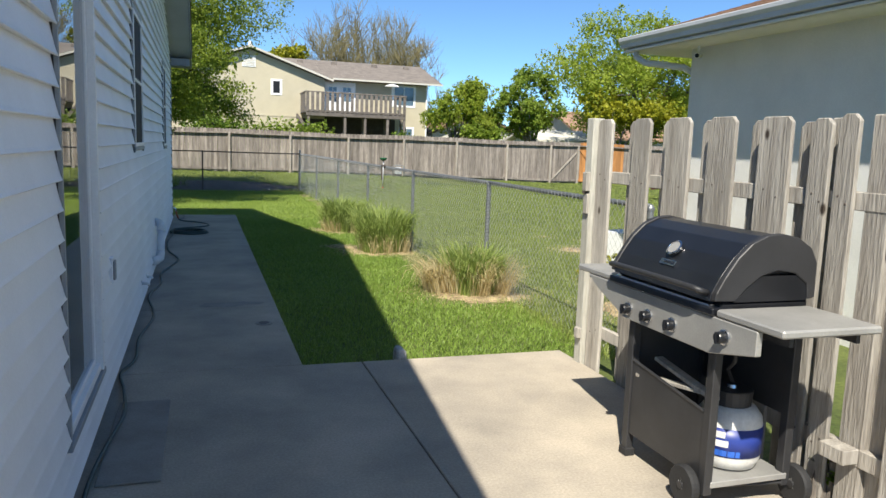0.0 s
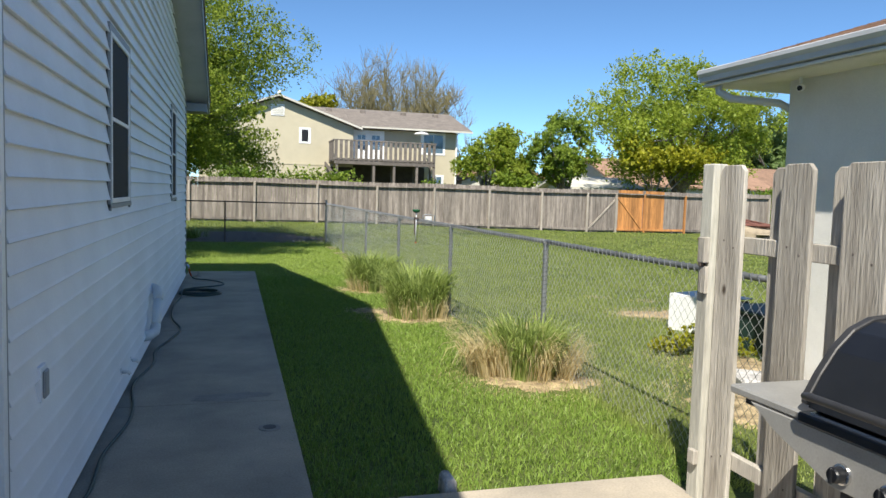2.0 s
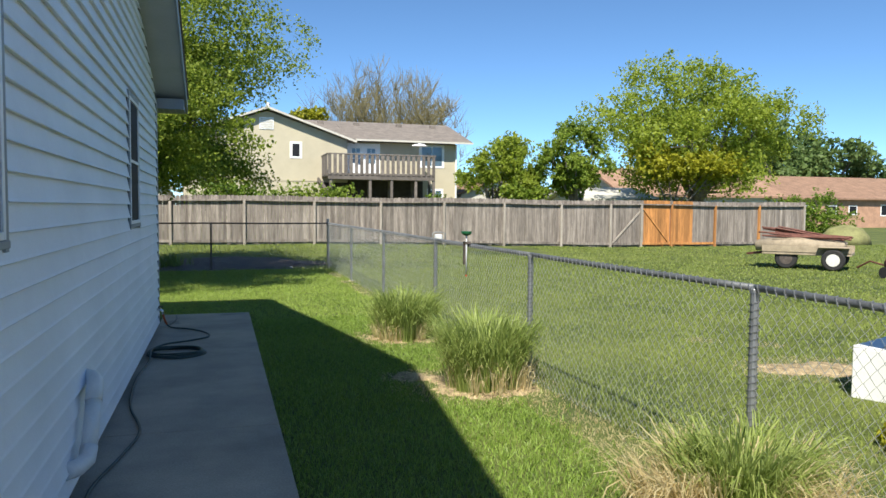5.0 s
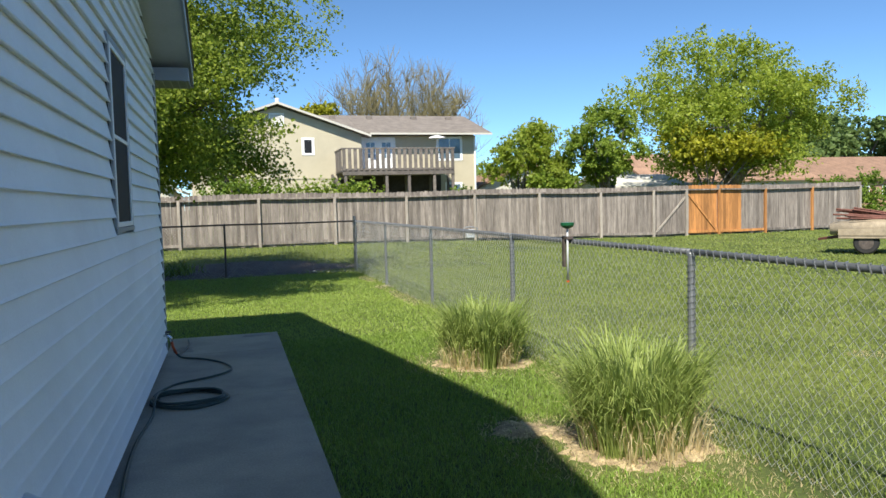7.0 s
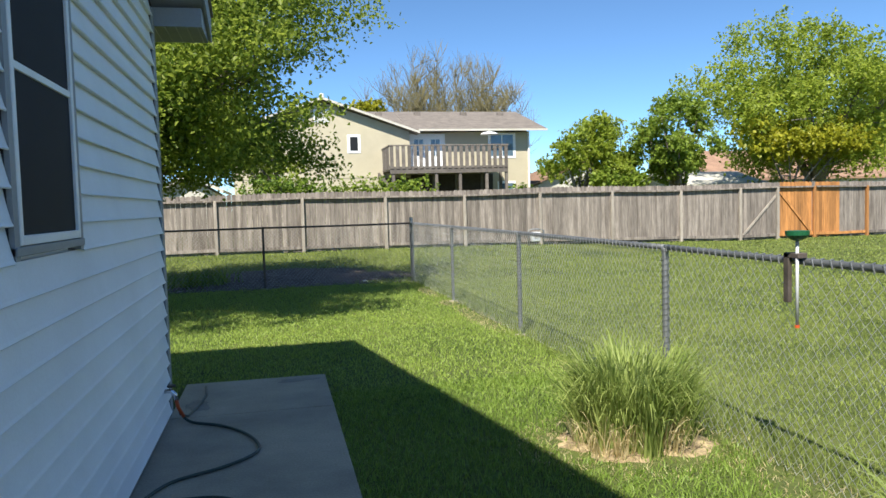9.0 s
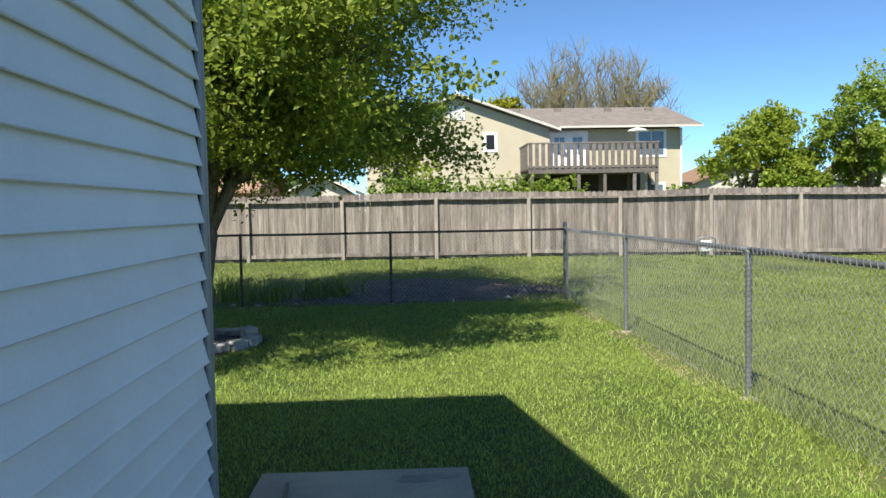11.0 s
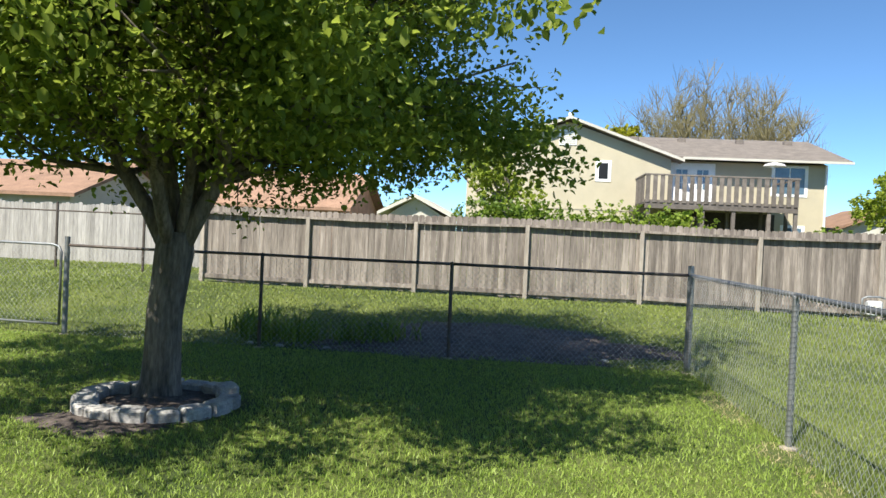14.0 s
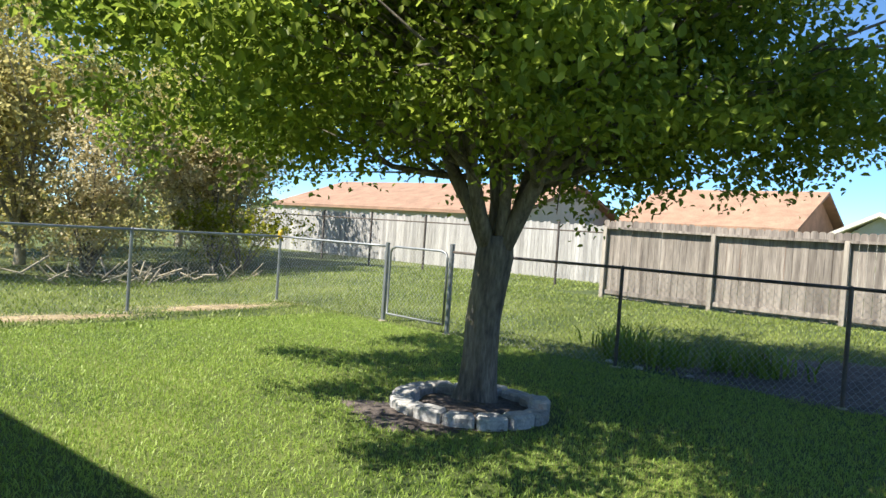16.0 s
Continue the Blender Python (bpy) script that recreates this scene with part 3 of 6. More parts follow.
part("back_slope", Shape().prism([(9.7, ROOF_Y0, 4.36), (13.7, ROOF_Y0, 3.06), (13.7, ROOF_Y0, 3.08), (9.7, ROOF_Y0, 4.38)], (0, YE - ROOF_Y0, 0)), SHINGLE_TAN, gar)
camz = thing("security_camera", (GX - 0.1, GY - 0.25, 2.8), "small white security camera under the garage eave", "camera")
part("mount", Shape().tube([(GX - 0.1, GY - 0.25, 2.858), (GX - 0.1, GY - 0.25, 2.80)], 0.015, 8), TRIM_WHITE, camz)
part("body", Shape().tube([(GX - 0.04, GY - 0.2, 2.77), (GX - 0.16, GY - 0.31, 2.745)], 0.032, 12), TRIM_WHITE, camz, smooth=False)
part("lens", Shape().tube([(GX - 0.161, GY - 0.311, 2.7448), (GX - 0.168, GY - 0.317, 2.743)], 0.024, 12), BLACK_ENAMEL, camz)


# ---- fences ----
def chain_mesh(name, p, q, z0, z1, parent, w=0.078, r=0.0019):
    """Woven diamond wire between two points on the ground."""
    p, q = np.array(p, float), np.array(q, float)
    length = np.linalg.norm(q - p)
    way = (q - p) / length
    n, rows = int(length / (w / 2)), int((z1 - z0) / (w / 2)) + 1
    i, j = np.meshgrid(np.arange(n), np.arange(rows), indexing="ij")
    u = (i + (i + j) % 2) * w / 2
    off = np.where((i + j) % 2 == 0, -0.0022, 0.0022) * np.where(j % 2 == 0, 1, -1)
    base = ground_z(p[0] + way[0] * u, p[1] + way[1] * u)
    z = z0 + (z1 - z0) * j / (rows - 1) + base * (1 - j / (rows - 1))
    c = np.stack([p[0] + way[0] * u - way[1] * off, p[1] + way[1] * u + way[0] * off, z], -1)
    ring = []
    for a in (0.5, 2.6, 4.7):
        d = np.array([way[0] * math.cos(a) - way[1] * math.sin(a), way[1] * math.cos(a) + way[0] * math.sin(a), 0.0])
        ring.append(c + d * r)
    v = np.stack(ring, 2).reshape(-1, 3)
    idx = np.arange(n * rows).reshape(n, rows)[:, :-1].ravel() * 3
    f = np.concatenate([np.stack([idx + a, idx + b, idx + b + 3, idx + a + 3], 1) for a, b in ((0, 1), (1, 2), (2, 0))])
    return part(name, soup(name, v, f, WIRE), None, parent)


def chain_run(points, heights, label, rail_r=0.021, post_r=0.026, rail=GALV, post=GALV, ties=True, mesh=True, dark_rail=False):
    f = thing("chain_link_fence", (*points[0], gz(*points[0])), label, "fence", "chain-link fences")
    for (x, y), h in zip(points, heights):
        b = gz(x, y)
        part("post", Shape().tube([(x, y, b - 0.1), (x, y, h - 0.02)], post_r, 10), post, f, smooth=False)
        part("post_cap", Shape().lathe([(post_r + 0.004, -0.02), (post_r + 0.004, 0.0), (post_r * 0.7, 0.022), (0.004, 0.03)], (x, y, h - 0.02), n=10), post, f)
        if ties:
            turns = 26
            part("tie_wire", Shape().tube([(x + (post_r + 0.004) * math.cos(q * 1.05), y + (post_r + 0.004) * math.sin(q * 1.05), b + 0.08 + (h - b - 0.16) * q / (6 * turns)) for q in range(6 * turns + 1)], 0.004, 4), GALV_DARK, f)
        part("footing", Shape().lathe([(0.075, -0.05), (0.07, 0.012), (0.03, 0.02)], (x, y, b), n=12), CONCRETE, f)
    for (a, ha), (b, hb) in zip(list(zip(points, heights))[:-1], list(zip(points, heights))[1:]):
        za, zb = min(ha, 1.22), min(hb, 1.22)
        steps = 6
        pts = [(a[0] + (b[0] - a[0]) * k / steps, a[1] + (b[1] - a[1]) * k / steps, za + (zb - za) * k / steps - 0.006 * math.sin(math.pi * k / steps)) for k in range(steps + 1)]
        part("top_rail", Shape().tube(pts, rail_r, 8), rail, f, smooth=True)
        if ties:
            # the top twists of the wire, bent over the rail
            tw = Shape()
            length = math.dist(a, b)
            count = int(length / 0.07)
            for k in range(count):
                t = (k + 0.5) / count
                x, y, z = a[0] + (b[0] - a[0]) * t, a[1] + (b[1] - a[1]) * t, za + (zb - za) * t
                dx, dy = (b[0] - a[0]) / length, (b[1] - a[1]) / length
                nx, ny = -dy * (rail_r + 0.003), dx * (rail_r + 0.003)
                tw.tube([(x - dx * 0.025 + nx, y - dy * 0.025 + ny, z - 0.03), (x + nx * 0.7, y + ny * 0.7, z + rail_r * 0.8), (x + dx * 0.02 - nx * 0.8, y + dy * 0.02 - ny * 0.8, z + rail_r * 0.9), (x + dx * 0.03 - nx, y + dy * 0.03 - ny, z - 0.02)], 0.0042, 4)
            part("wire_twist", tw, GALV, f)["kind"] = "stuff"
        if mesh:
            chain_mesh("wire_mesh", a, b, 0.02, 1.2, f)["kind"] = "stuff"
    return f


SIDE = [(3.86, 0.85), (3.82, 4.15), (3.755, 7.25), (3.745, 10.57), (3.76, 14.1), (3.74, 17.55), (3.68, 21.0)]
BACK = [(3.68, 21.0), (0.6, 20.98), (-1.99, 20.98), (-4.83, 21.02)]
LEFT = [(-6.38, 21.2), (-9.28, 21.2), (-8.5, 17.85), (-7.85, 14.4), (-7.3, 11.2)]
chain_run(SIDE[:-1] + [(3.685, 20.93)], [1.23] * 6 + [1.24], "galvanised chain-link fence along the side yard", rail=GALV_DARK)
chain_run(BACK, [1.34, 1.24, 1.24, 1.32], "chain-link back fence with dark rail and posts", rail_r=0.02, post_r=0.024, rail=DARK_STEEL, post=DARK_STEEL, ties=False)
chain_run(LEFT, [1.26, 1.24, 1.24, 1.24, 1.24], "galvanised chain-link fence along the far side of the lawn", ties=False)
for x in (3.68, -4.83, -6.38):
    y = 21.0 if x > 0 else 21.02 if x > -5 else 21.2
    p = thing("terminal_post", (x, y, gz(x, y)), "thick galvanised terminal post of the chain-link fence", "post", "terminal posts")
    part("shaft", Shape().tube([(x, y, gz(x, y) - 0.1), (x, y, 1.34 if x > -6 else 1.28)], 0.037, 12), GALV, p)
    for bz_ in (0.5, 1.1):
        part("band", Shape().lathe([(0.042, 0), (0.042, 0.03)], (x, y, bz_), n=12), GALV, p)
gate = thing("chain_link_gate", (-5.6, 21.1, gz(-5.6, 21.1)), "closed chain-link gate with rounded tube frame", "gate")
ga, gb = (-4.93, 21.04), (-6.28, 21.18)
fr = []
for u, z in ((0, 0.1), (0, 1.12), (0.03, 1.19), (0.1, 1.22), (0.9, 1.22), (0.97, 1.19), (1, 1.12), (1, 0.1), (0, 0.1)):
    fr.append((ga[0] + (gb[0] - ga[0]) * u, ga[1] + (gb[1] - ga[1]) * u, z))
part("gate_frame", Shape().tube(fr, 0.02, 8), GALV, gate, smooth=True)
chain_mesh("wire_mesh", ga, gb, 0.1, 1.2, gate)
cap = thing("marker_cap", (-9.28, 21.2, 1.24), "yellow plastic cap on the chain-link corner post", "post cap")
part("cap", Shape().lathe([(0.05, 0.0), (0.05, 0.13), (0.03, 0.16)], (-9.28, 21.2, 1.18), n=12), YELLOW, cap)


# privacy fence with dog-ear boards
FY = 27.4
privacy = thing("privacy_fence", (5, FY, gz(5, FY)), "tall weathered grey cedar privacy fence with a patched orange gate", "fence")
POSTS = [-5.68 + 2.44 * k for k in range(9)] + [16.04, 17.46, 18.9, 21.03, 23.28, 25.67]


def fence_top(x):
    return 2.045 - 0.02 * min(max((x - 5) / 10, 0), 1) + 0.02 * math.sin(x * 0.8)


rng = random.Random(5)
BOARD = 0.139


def dog_ear(x, y, z0, z1, w, t):
    c = 0.03
    return Shape().prism([(x, y, z0), (x + w, y, z0), (x + w, y, z1 - c), (x + w - c, y, z1), (x + c, y, z1), (x, y, z1 - c)], (0, t, 0))


x = -5.76
while x < 25.7:
    orange = 17.5 < x < 18.8 or (18.95 < x < 19.9 and rng.random() < 0.9)
    mat = ORANGE_WOOD if orange else FENCE_WOOD
    dy = rng.uniform(-0.004, 0.006)
    part("board", dog_ear(x, FY + 0.05 + dy, gz(x, FY) + rng.uniform(0.02, 0.07), fence_top(x) + rng.uniform(-0.012, 0.012), BOARD - rng.uniform(0.002, 0.009), 0.017), mat, privacy)
    x += BOARD
for i, px in enumerate(POSTS):
    mat = ORANGE_WOOD if px in (18.9, 21.03, 23.28) else FENCE_POST
    part("post", Shape().box((px - 0.045, FY - 0.045, gz(px, FY) - 0.1), (px + 0.045, FY + 0.044, fence_top(px) - 0.15)), mat, privacy, bevel=0.004)
for a, b in zip(POSTS, POSTS[1:]):
    g0, g1 = gz(a, FY), gz(b, FY)
    for dz, h, dep in ((-0.19, 0.05, 0.1), (None, 0.09, 0.04)):
        z0 = fence_top(a) + dz if dz else g0 + 0.1
        z1 = fence_top(b) + dz if dz else g1 + 0.1
        mat = ORANGE_WOOD if 17.4 < a < 19 and dz is None else FENCE_WOOD
        sag = rng.uniform(-0.012, 0.0)
        y0 = FY + 0.049 - dep
        off = 0.047
        m2 = (a + b) / 2
        for (u, zu), (v, zv) in (((a + off, z0), (m2, (z0 + z1) / 2 + sag)), ((m2, (z0 + z1) / 2 + sag), (b - off, z1))):
            part("rail", Shape().prism([(u, y0, zu), (v, y0, zv), (v, y0, zv + h), (u, y0, zu + h)], (0, dep, 0)), mat, privacy)
for a, b, mat in (((16.1, 0.28), (17.4, 1.62), FENCE_POST), ((18.8, 0.25), (17.52, 1.7), ORANGE_WOOD)):
    part("brace", Shape().prism([(a[0], FY + 0.01, a[1]), (a[0] + 0.1, FY + 0.01, a[1]), (b[0] + 0.1, FY + 0.01, b[1]), (b[0], FY + 0.01, b[1])], (0, 0.035, 0)), mat, privacy)

# pale fence further off
pale = thing("pale_fence", (-15, 33, gz(-15, 33)), "pale bleached board fence behind the back gate", "fence")
x = -27.0
while x < -5.9:
    part("board", dog_ear(x, 33, gz(x, 33), 2.12 + rng.uniform(-0.05, 0.05), 0.137, 0.018), WHITE_FENCE, pale)
    x += 0.142
for k in range(9):
    px = -27 + 2.6 * k
    part("post", Shape().box((px, 33.02, 0.2), (px + 0.09, 33.1, 2.0)), FENCE_POST, pale)
part("end_post", Shape().box((-5.92, 32.9, 0.2), (-5.78, 33.02, 2.1)), FENCE_POST, pale)
far_rail = thing("far_chain_fence", (-10, 29.5, gz(-10, 29.5)), "distant chain-link fence of thin dark posts and rail", "fence")
for px in (-8.2, -10.6, -13.0, -15.4, -17.8):
    part("post", Shape().tube([(px, 29.5, 0.2), (px, 29.5, 2.05)], 0.035, 8), DARK_STEEL, far_rail)
part("top_rail", Shape().tube([(-5.8, 29.5, 1.82), (-24, 29.5, 1.82)], 0.02, 6), DARK_STEEL, far_rail)

# picket fence beside the grill
pf = thing("picket_fence", (3.4, 0, 0), "rough bleached wooden picket fence beside the patio", "fence")
px0 = 3.37


def picket(y0, y1, z1, lean, cx=px0, t=0.024, nick=0.03):
    w = y1 - y0
    s = Shape().prism([(cx, y0, -0.03), (cx, y1, -0.03), (cx + lean, y1 + lean * 0.4, z1 - nick), (cx + lean, y1 - nick + lean * 0.4, z1), (cx + lean, y0 + nick + lean * 0.4, z1), (cx + lean, y0 + lean * 0.4, z1 - nick)], (t, 0, 0))
    part("picket", s, PICKET_WOOD, pf, bevel=0.004)
    for dz in (0.27, 0.3, 1.425, 1.46):
        if cx == px0 and z1 > dz:
            part("nail", Shape().lathe([(0.006, 0.0), (0.005, -0.002)], (cx + lean * dz / z1, y0 + w * (0.3 if dz in (0.3, 1.425) else 0.7), dz), "x", 6), DARK_STEEL, pf)


for y0, y1, z1, lean in ((0.64, 0.86, 1.86, 0.0), (0.17, 0.40, 1.855, 0.006), (-0.26, 0.01, 1.85, -0.004), (-0.655, -0.40, 1.845, 0.004), (-1.07, -0.82, 1.835, 0.0), (-1.32, -1.17, 1.82, 0.004), (-1.475, -1.335, 1.835, -0.003),
                          (-1.95, -1.75, 1.82, 0.0), (-2.4, -2.2, 1.82, 0.0)):
    picket(y0 + 0.025, y1, z1, lean)
    picket(y0 + 0.16, y1 + 0.135, z1 - 0.012, -lean, px0 + 0.068) if y0 < 0.6 else None
part("post", Shape().box((3.335, 0.87, -0.1), (3.425, 0.97, 1.87)), POST_PALE, pf, "pale weathered end post", bevel=0.006)
part("post", Shape().box((3.40, -1.62, -0.1), (3.50, -1.49, 1.83)), PICKET_WOOD, pf, bevel=0.006)
for z in (0.24, 1.40):
    part("rail", Shape().box((px0 + 0.026, -2.6, z), (px0 + 0.066, 0.868, z + 0.085)), PICKET_WOOD, pf, bevel=0.004)
for z0, z1, out in ((1.33, 1.47, 0.035), (1.16, 1.31, 0.02), (0.20, 0.28, 0.03)):
    part("post_block", Shape().box((3.334 - out, 0.868, z0), (3.334, 0.93, z1)), PICKET_WOOD, pf, "grey wooden block nailed to the post", bevel=0.004)
part("latch_bolt", Shape().box((3.30, 0.90, 1.31), (3.333, 0.925, 1.33)), DARK_STEEL, pf, "dark iron bolt", bevel=0.002)
part("rail_stub", Shape().box((3.40, -1.75, 1.22), (3.62, -1.63, 1.31)), PICKET_WOOD, pf, bevel=0.004)
part("rail_stub", Shape().box((3.30, -1.62, 0.26), (3.39, -1.48, 0.33)), PICKET_WOOD, pf, bevel=0.004)


# ---- plants ----
def leaf_cloud(points, size, rng, droop=0.3, oval=False):
    """Leaves: a folded diamond of four points at every place."""
    n = len(points)
    a, t = rng.uniform(0, 2 * np.pi, n), rng.normal(0, 0.7, n) - droop
    way = np.stack([np.cos(a) * np.cos(t), np.sin(a) * np.cos(t), np.sin(t)], 1)
    side = np.cross(way, np.array([0, 0, 1.0]) + rng.normal(0, 0.5, (n, 3)))
    side /= np.linalg.norm(side, axis=1, keepdims=True) + 1e-6
    up = np.cross(side, way)
    s = size * rng.uniform(0.6, 1.35, (n, 1))
    w = 0.36 * s
    base, tip = points - way * s * 0.5, points + way * s * 0.5
    mid = points - way * s * 0.05
    if oval:
        rows = [base]
        for along, wide, sgn in ((-0.22, 0.85, 1), (0.16, 0.8, 1)):
            rows.append(points + way * s * along + (side * sgn + up * 0.35) * w * wide)
        rows.append(tip - up * s * 0.12)
        for along, wide, sgn in ((0.16, 0.8, -1), (-0.22, 0.85, -1)):
            rows.append(points + way * s * along + (side * sgn + up * 0.35) * w * wide)
        k = np.arange(n)[:, None] * 6
        return np.stack(rows, 1).reshape(-1, 3), np.concatenate([k + [0, 1, 2, 3], k + [0, 3, 4, 5]])
    v = np.stack([base, mid + side * w + up * w * 0.35, tip, mid - side * w + up * w * 0.35], 1).reshape(-1, 3)
    k = np.arange(n)[:, None] * 4
    f = np.concatenate([k + [0, 1, 2], k + [0, 2, 3]])
    return v, f


def crown_points(blobs, n, rng, shell=0.55):
    """Places in a set of lumps (centre, radii), thicker towards their skins, in sprigs."""
    vol = np.array([b[1][0] * b[1][1] * b[1][2] for b in blobs]) ** 0.7
    pick = rng.choice(len(blobs), n // 9 + 1, p=vol / vol.sum())
    d = rng.normal(0, 1, (len(pick), 3))
    d /= np.linalg.norm(d, axis=1, keepdims=True)
    r = 1 - shell * rng.random((len(pick), 1)) ** 1.6
    c = np.array([b[0] for b in blobs])[pick] + d * r * np.array([b[1] for b in blobs])[pick]
    rad = np.array([min(b[1]) for b in blobs])[pick].mean() * 0.12
    return np.repeat(c, 9, 0)[:n] + rng.normal(0, rad, (min(n, len(c) * 9), 3))


def limb_path(a, b, bend, rng, n=6):
    a, b = np.array(a, float), np.array(b, float)
    pts = []
    w = rng.normal(0, bend, 3)
    for k in range(n + 1):
        t = k / n
        pts.append(tuple(a + (b - a) * t + w * math.sin(math.pi * t) + rng.normal(0, bend * 0.15, 3) * (0 < k < n)))
    return pts


def tree(name, place, label, trunk_r, fork_z, blobs, leaves, size, leaf, bark, seed, limbs=6, twigs=0, category="tree", shell=0.55):
    rng = np.random.default_rng(seed)
    x, y = place
    b = gz(x, y) if abs(x) < 60 and abs(y) < 60 else 0.2
    t = thing(name, (x, y, b), label, category)
    s = Shape()
    s.tube([(x + 0.01 * k * math.sin(k), y, b - 0.1 + (fork_z + 0.15) * k / 6) for k in range(7)], [trunk_r * v for v in (1.5, 1.12, 1.0, 0.95, 0.95, 1.02, 1.08)], 12)
    part("trunk", s, bark, t, smooth=True)
    order = rng.permutation(len(blobs))
    for k in range(limbs):
        c, r = blobs[order[k % len(blobs)]]
        end = np.array(c) + rng.normal(0, 0.25, 3) * np.array(r)
        root = (x + trunk_r * 0.4 * math.cos(k * 2.4), y + trunk_r * 0.4 * math.sin(k * 2.4), b + fork_z - 0.3)
        path = limb_path(root, end, 0.08 * float(min(r)), rng)
        ls = Shape().tube(path, [trunk_r * 0.55 * (1 - 0.85 * q / 6) for q in range(7)], 8)
        for q in range(3 + twigs):
            m = path[2 + q % 4]
            e = np.array(m) + rng.normal(0, 0.5, 3) * np.array(r) + (0, 0, 0.2 * r[2])
            ls.tube(limb_path(m, e, 0.05 * float(min(r)), rng, 4), [trunk_r * 0.2 * (1 - 0.2 * j) for j in range(5)], 5)
        part("limb", ls, bark, t, smooth=True)
    if leaves:
        pts = crown_points(blobs, leaves, rng, shell)
        v, f = leaf_cloud(pts, size, rng)
        part("crown", soup("crown", v, f, leaf), None, t)
    return t


def lumps(centre, radii, n, rng, size=0.5):
    """Lumps filling an ellipsoid."""
    out = []
    while len(out) < n:
        d = rng.uniform(-1, 1, 3)
        if np.linalg.norm(d) < 1:
            c = np.array(centre) + d * np.array(radii) * (1 - size * 0.6)
            out.append((tuple(c), tuple(np.array(radii) * size * rng.uniform(0.7, 1.2))))
    return out


rs = np.random.default_rng(3)
tx, ty = TREE


def pear_tree():
    """A trunk that forks low into rising limbs, with leaves in sprigs along the outer twigs."""
    rng = np.random.default_rng(11)
    b = gz(tx, ty)
    t = thing("pear_tree", (tx, ty, b), "leafy green ornamental pear tree in a ring of stones", "tree")
    fork = np.array([tx + 0.1, ty + 0.02, 1.5])
    base = np.array([tx, ty, b])
    stem = [base + (fork - base) * u + np.array([0.012 * math.sin(u * 9), 0.01 * math.cos(u * 7), 0]) for u in (-0.05, 0.04, 0.12, 0.3, 0.5, 0.7, 0.88, 1.0)]
    part("trunk", Shape().tube(stem, [0.27, 0.22, 0.185, 0.168, 0.165, 0.17, 0.18, 0.16], 16), BARK, t, smooth=True)
    tips = []
    for k, (a, lean, reach, r) in enumerate(((3.3, 0.62, 3.0, 0.12), (0.0, 0.56, 3.1, 0.125), (1.5, 0.3, 3.2, 0.1), (4.6, 0.34, 3.0, 0.1), (2.4, 0.16, 3.6, 0.105), (5.6, 0.3, 3.1, 0.085), (0.9, 0.5, 2.9, 0.07))):
        way = np.array([math.cos(a) * lean, math.sin(a) * lean, 1.0])
        way /= np.linalg.norm(way)
        pts, p = [], fork + np.array([math.cos(a), math.sin(a), 0]) * 0.045 - (0, 0, 0.2)
        for q in range(8):
            pts.append(p.copy())
            p = p + way * reach / 7 + rng.normal(0, 0.03, 3)
            way = way + np.array([math.cos(a), math.sin(a), 0]) * 0.02 + (0, 0, 0.05)
            way /= np.linalg.norm(way)
        limb = Shape().tube(pts, [r * (0.74 - 0.08 * q) for q in range(8)], 10)
        for q in range(30):
            m = pts[2 + q % 6] + rng.normal(0, 0.02, 3)
            side = a + rng.normal(0, 1.15)
            length = rng.uniform(0.9, 2.5) * (1.1 - 0.06 * (q % 6))
            rise = rng.uniform(0.12, 0.75)
            e = m + np.array([math.cos(side), math.sin(side), rise]) * length
            twig = limb_path(m, e, 0.12, rng, 5)
            limb.tube(twig, [r * 0.34 * (1 - 0.16 * j) for j in range(6)], 5)
            for j in (2, 3, 4, 5):
                f = np.array(twig[j]) + rng.normal(0, 1, 3) * (0.38, 0.38, 0.22)
                limb.tube([twig[j - 1], tuple(f)], [r * 0.12, 0.004], 4)
                tips.append(f)
            tips.append(e)
        part("limb", limb, BARK, t, smooth=True)
    crown = lumps((tx + 0.3, ty - 0.1, 4.85), (4.4, 4.1, 2.9), 66, rs, 0.24)
    for k in range(26):
        a, far = k * 2 * math.pi / 26 + rs.uniform(-0.1, 0.1), rs.uniform(1.3, 3.7)
        crown.append(((tx + 0.1 + far * math.cos(a), ty + far * math.sin(a), 2.3 + 0.18 * max(far - 1.6, 0) + rs.uniform(-0.2, 0.45)), (0.62, 0.62, rs.uniform(0.28, 0.5))))
    for k in range(48):
        a, far = rs.uniform(2.8, 5.6), rs.uniform(2.2, 4.25)
        crown.append(((tx + far * math.cos(a), ty + far * math.sin(a), rs.uniform(2.4, 4.0)), (0.6, 0.6, rs.uniform(0.3, 0.5))))
    for k in range(16):
        a, far = rs.uniform(0.1, 1.5), rs.uniform(1.7, 3.5)
        crown.append(((tx + far * math.cos(a), ty + far * math.sin(a), rs.uniform(2.3, 3.2)), (0.6, 0.6, rs.uniform(0.25, 0.45))))
    sprigs = crown_points(crown, 4500 * 9, rng, 0.9)[::9]
    sprigs = np.concatenate([sprigs, np.array(tips)])
    off = sprigs - np.array([tx + 0.1, ty, 0])
    sprigs = sprigs[~((np.hypot(off[:, 0], off[:, 1]) < 0.9) & (sprigs[:, 2] < 2.35))]
    per = 33
    pts = np.repeat(sprigs, per, 0) + rng.normal(0, 0.115, (len(sprigs) * per, 3)) * (1.15, 1.15, 0.8)
    v, f = leaf_cloud(pts, 0.069, rng, oval=True)
    part("crown", soup("crown", v, f, LEAF), None, t)


pear_tree()

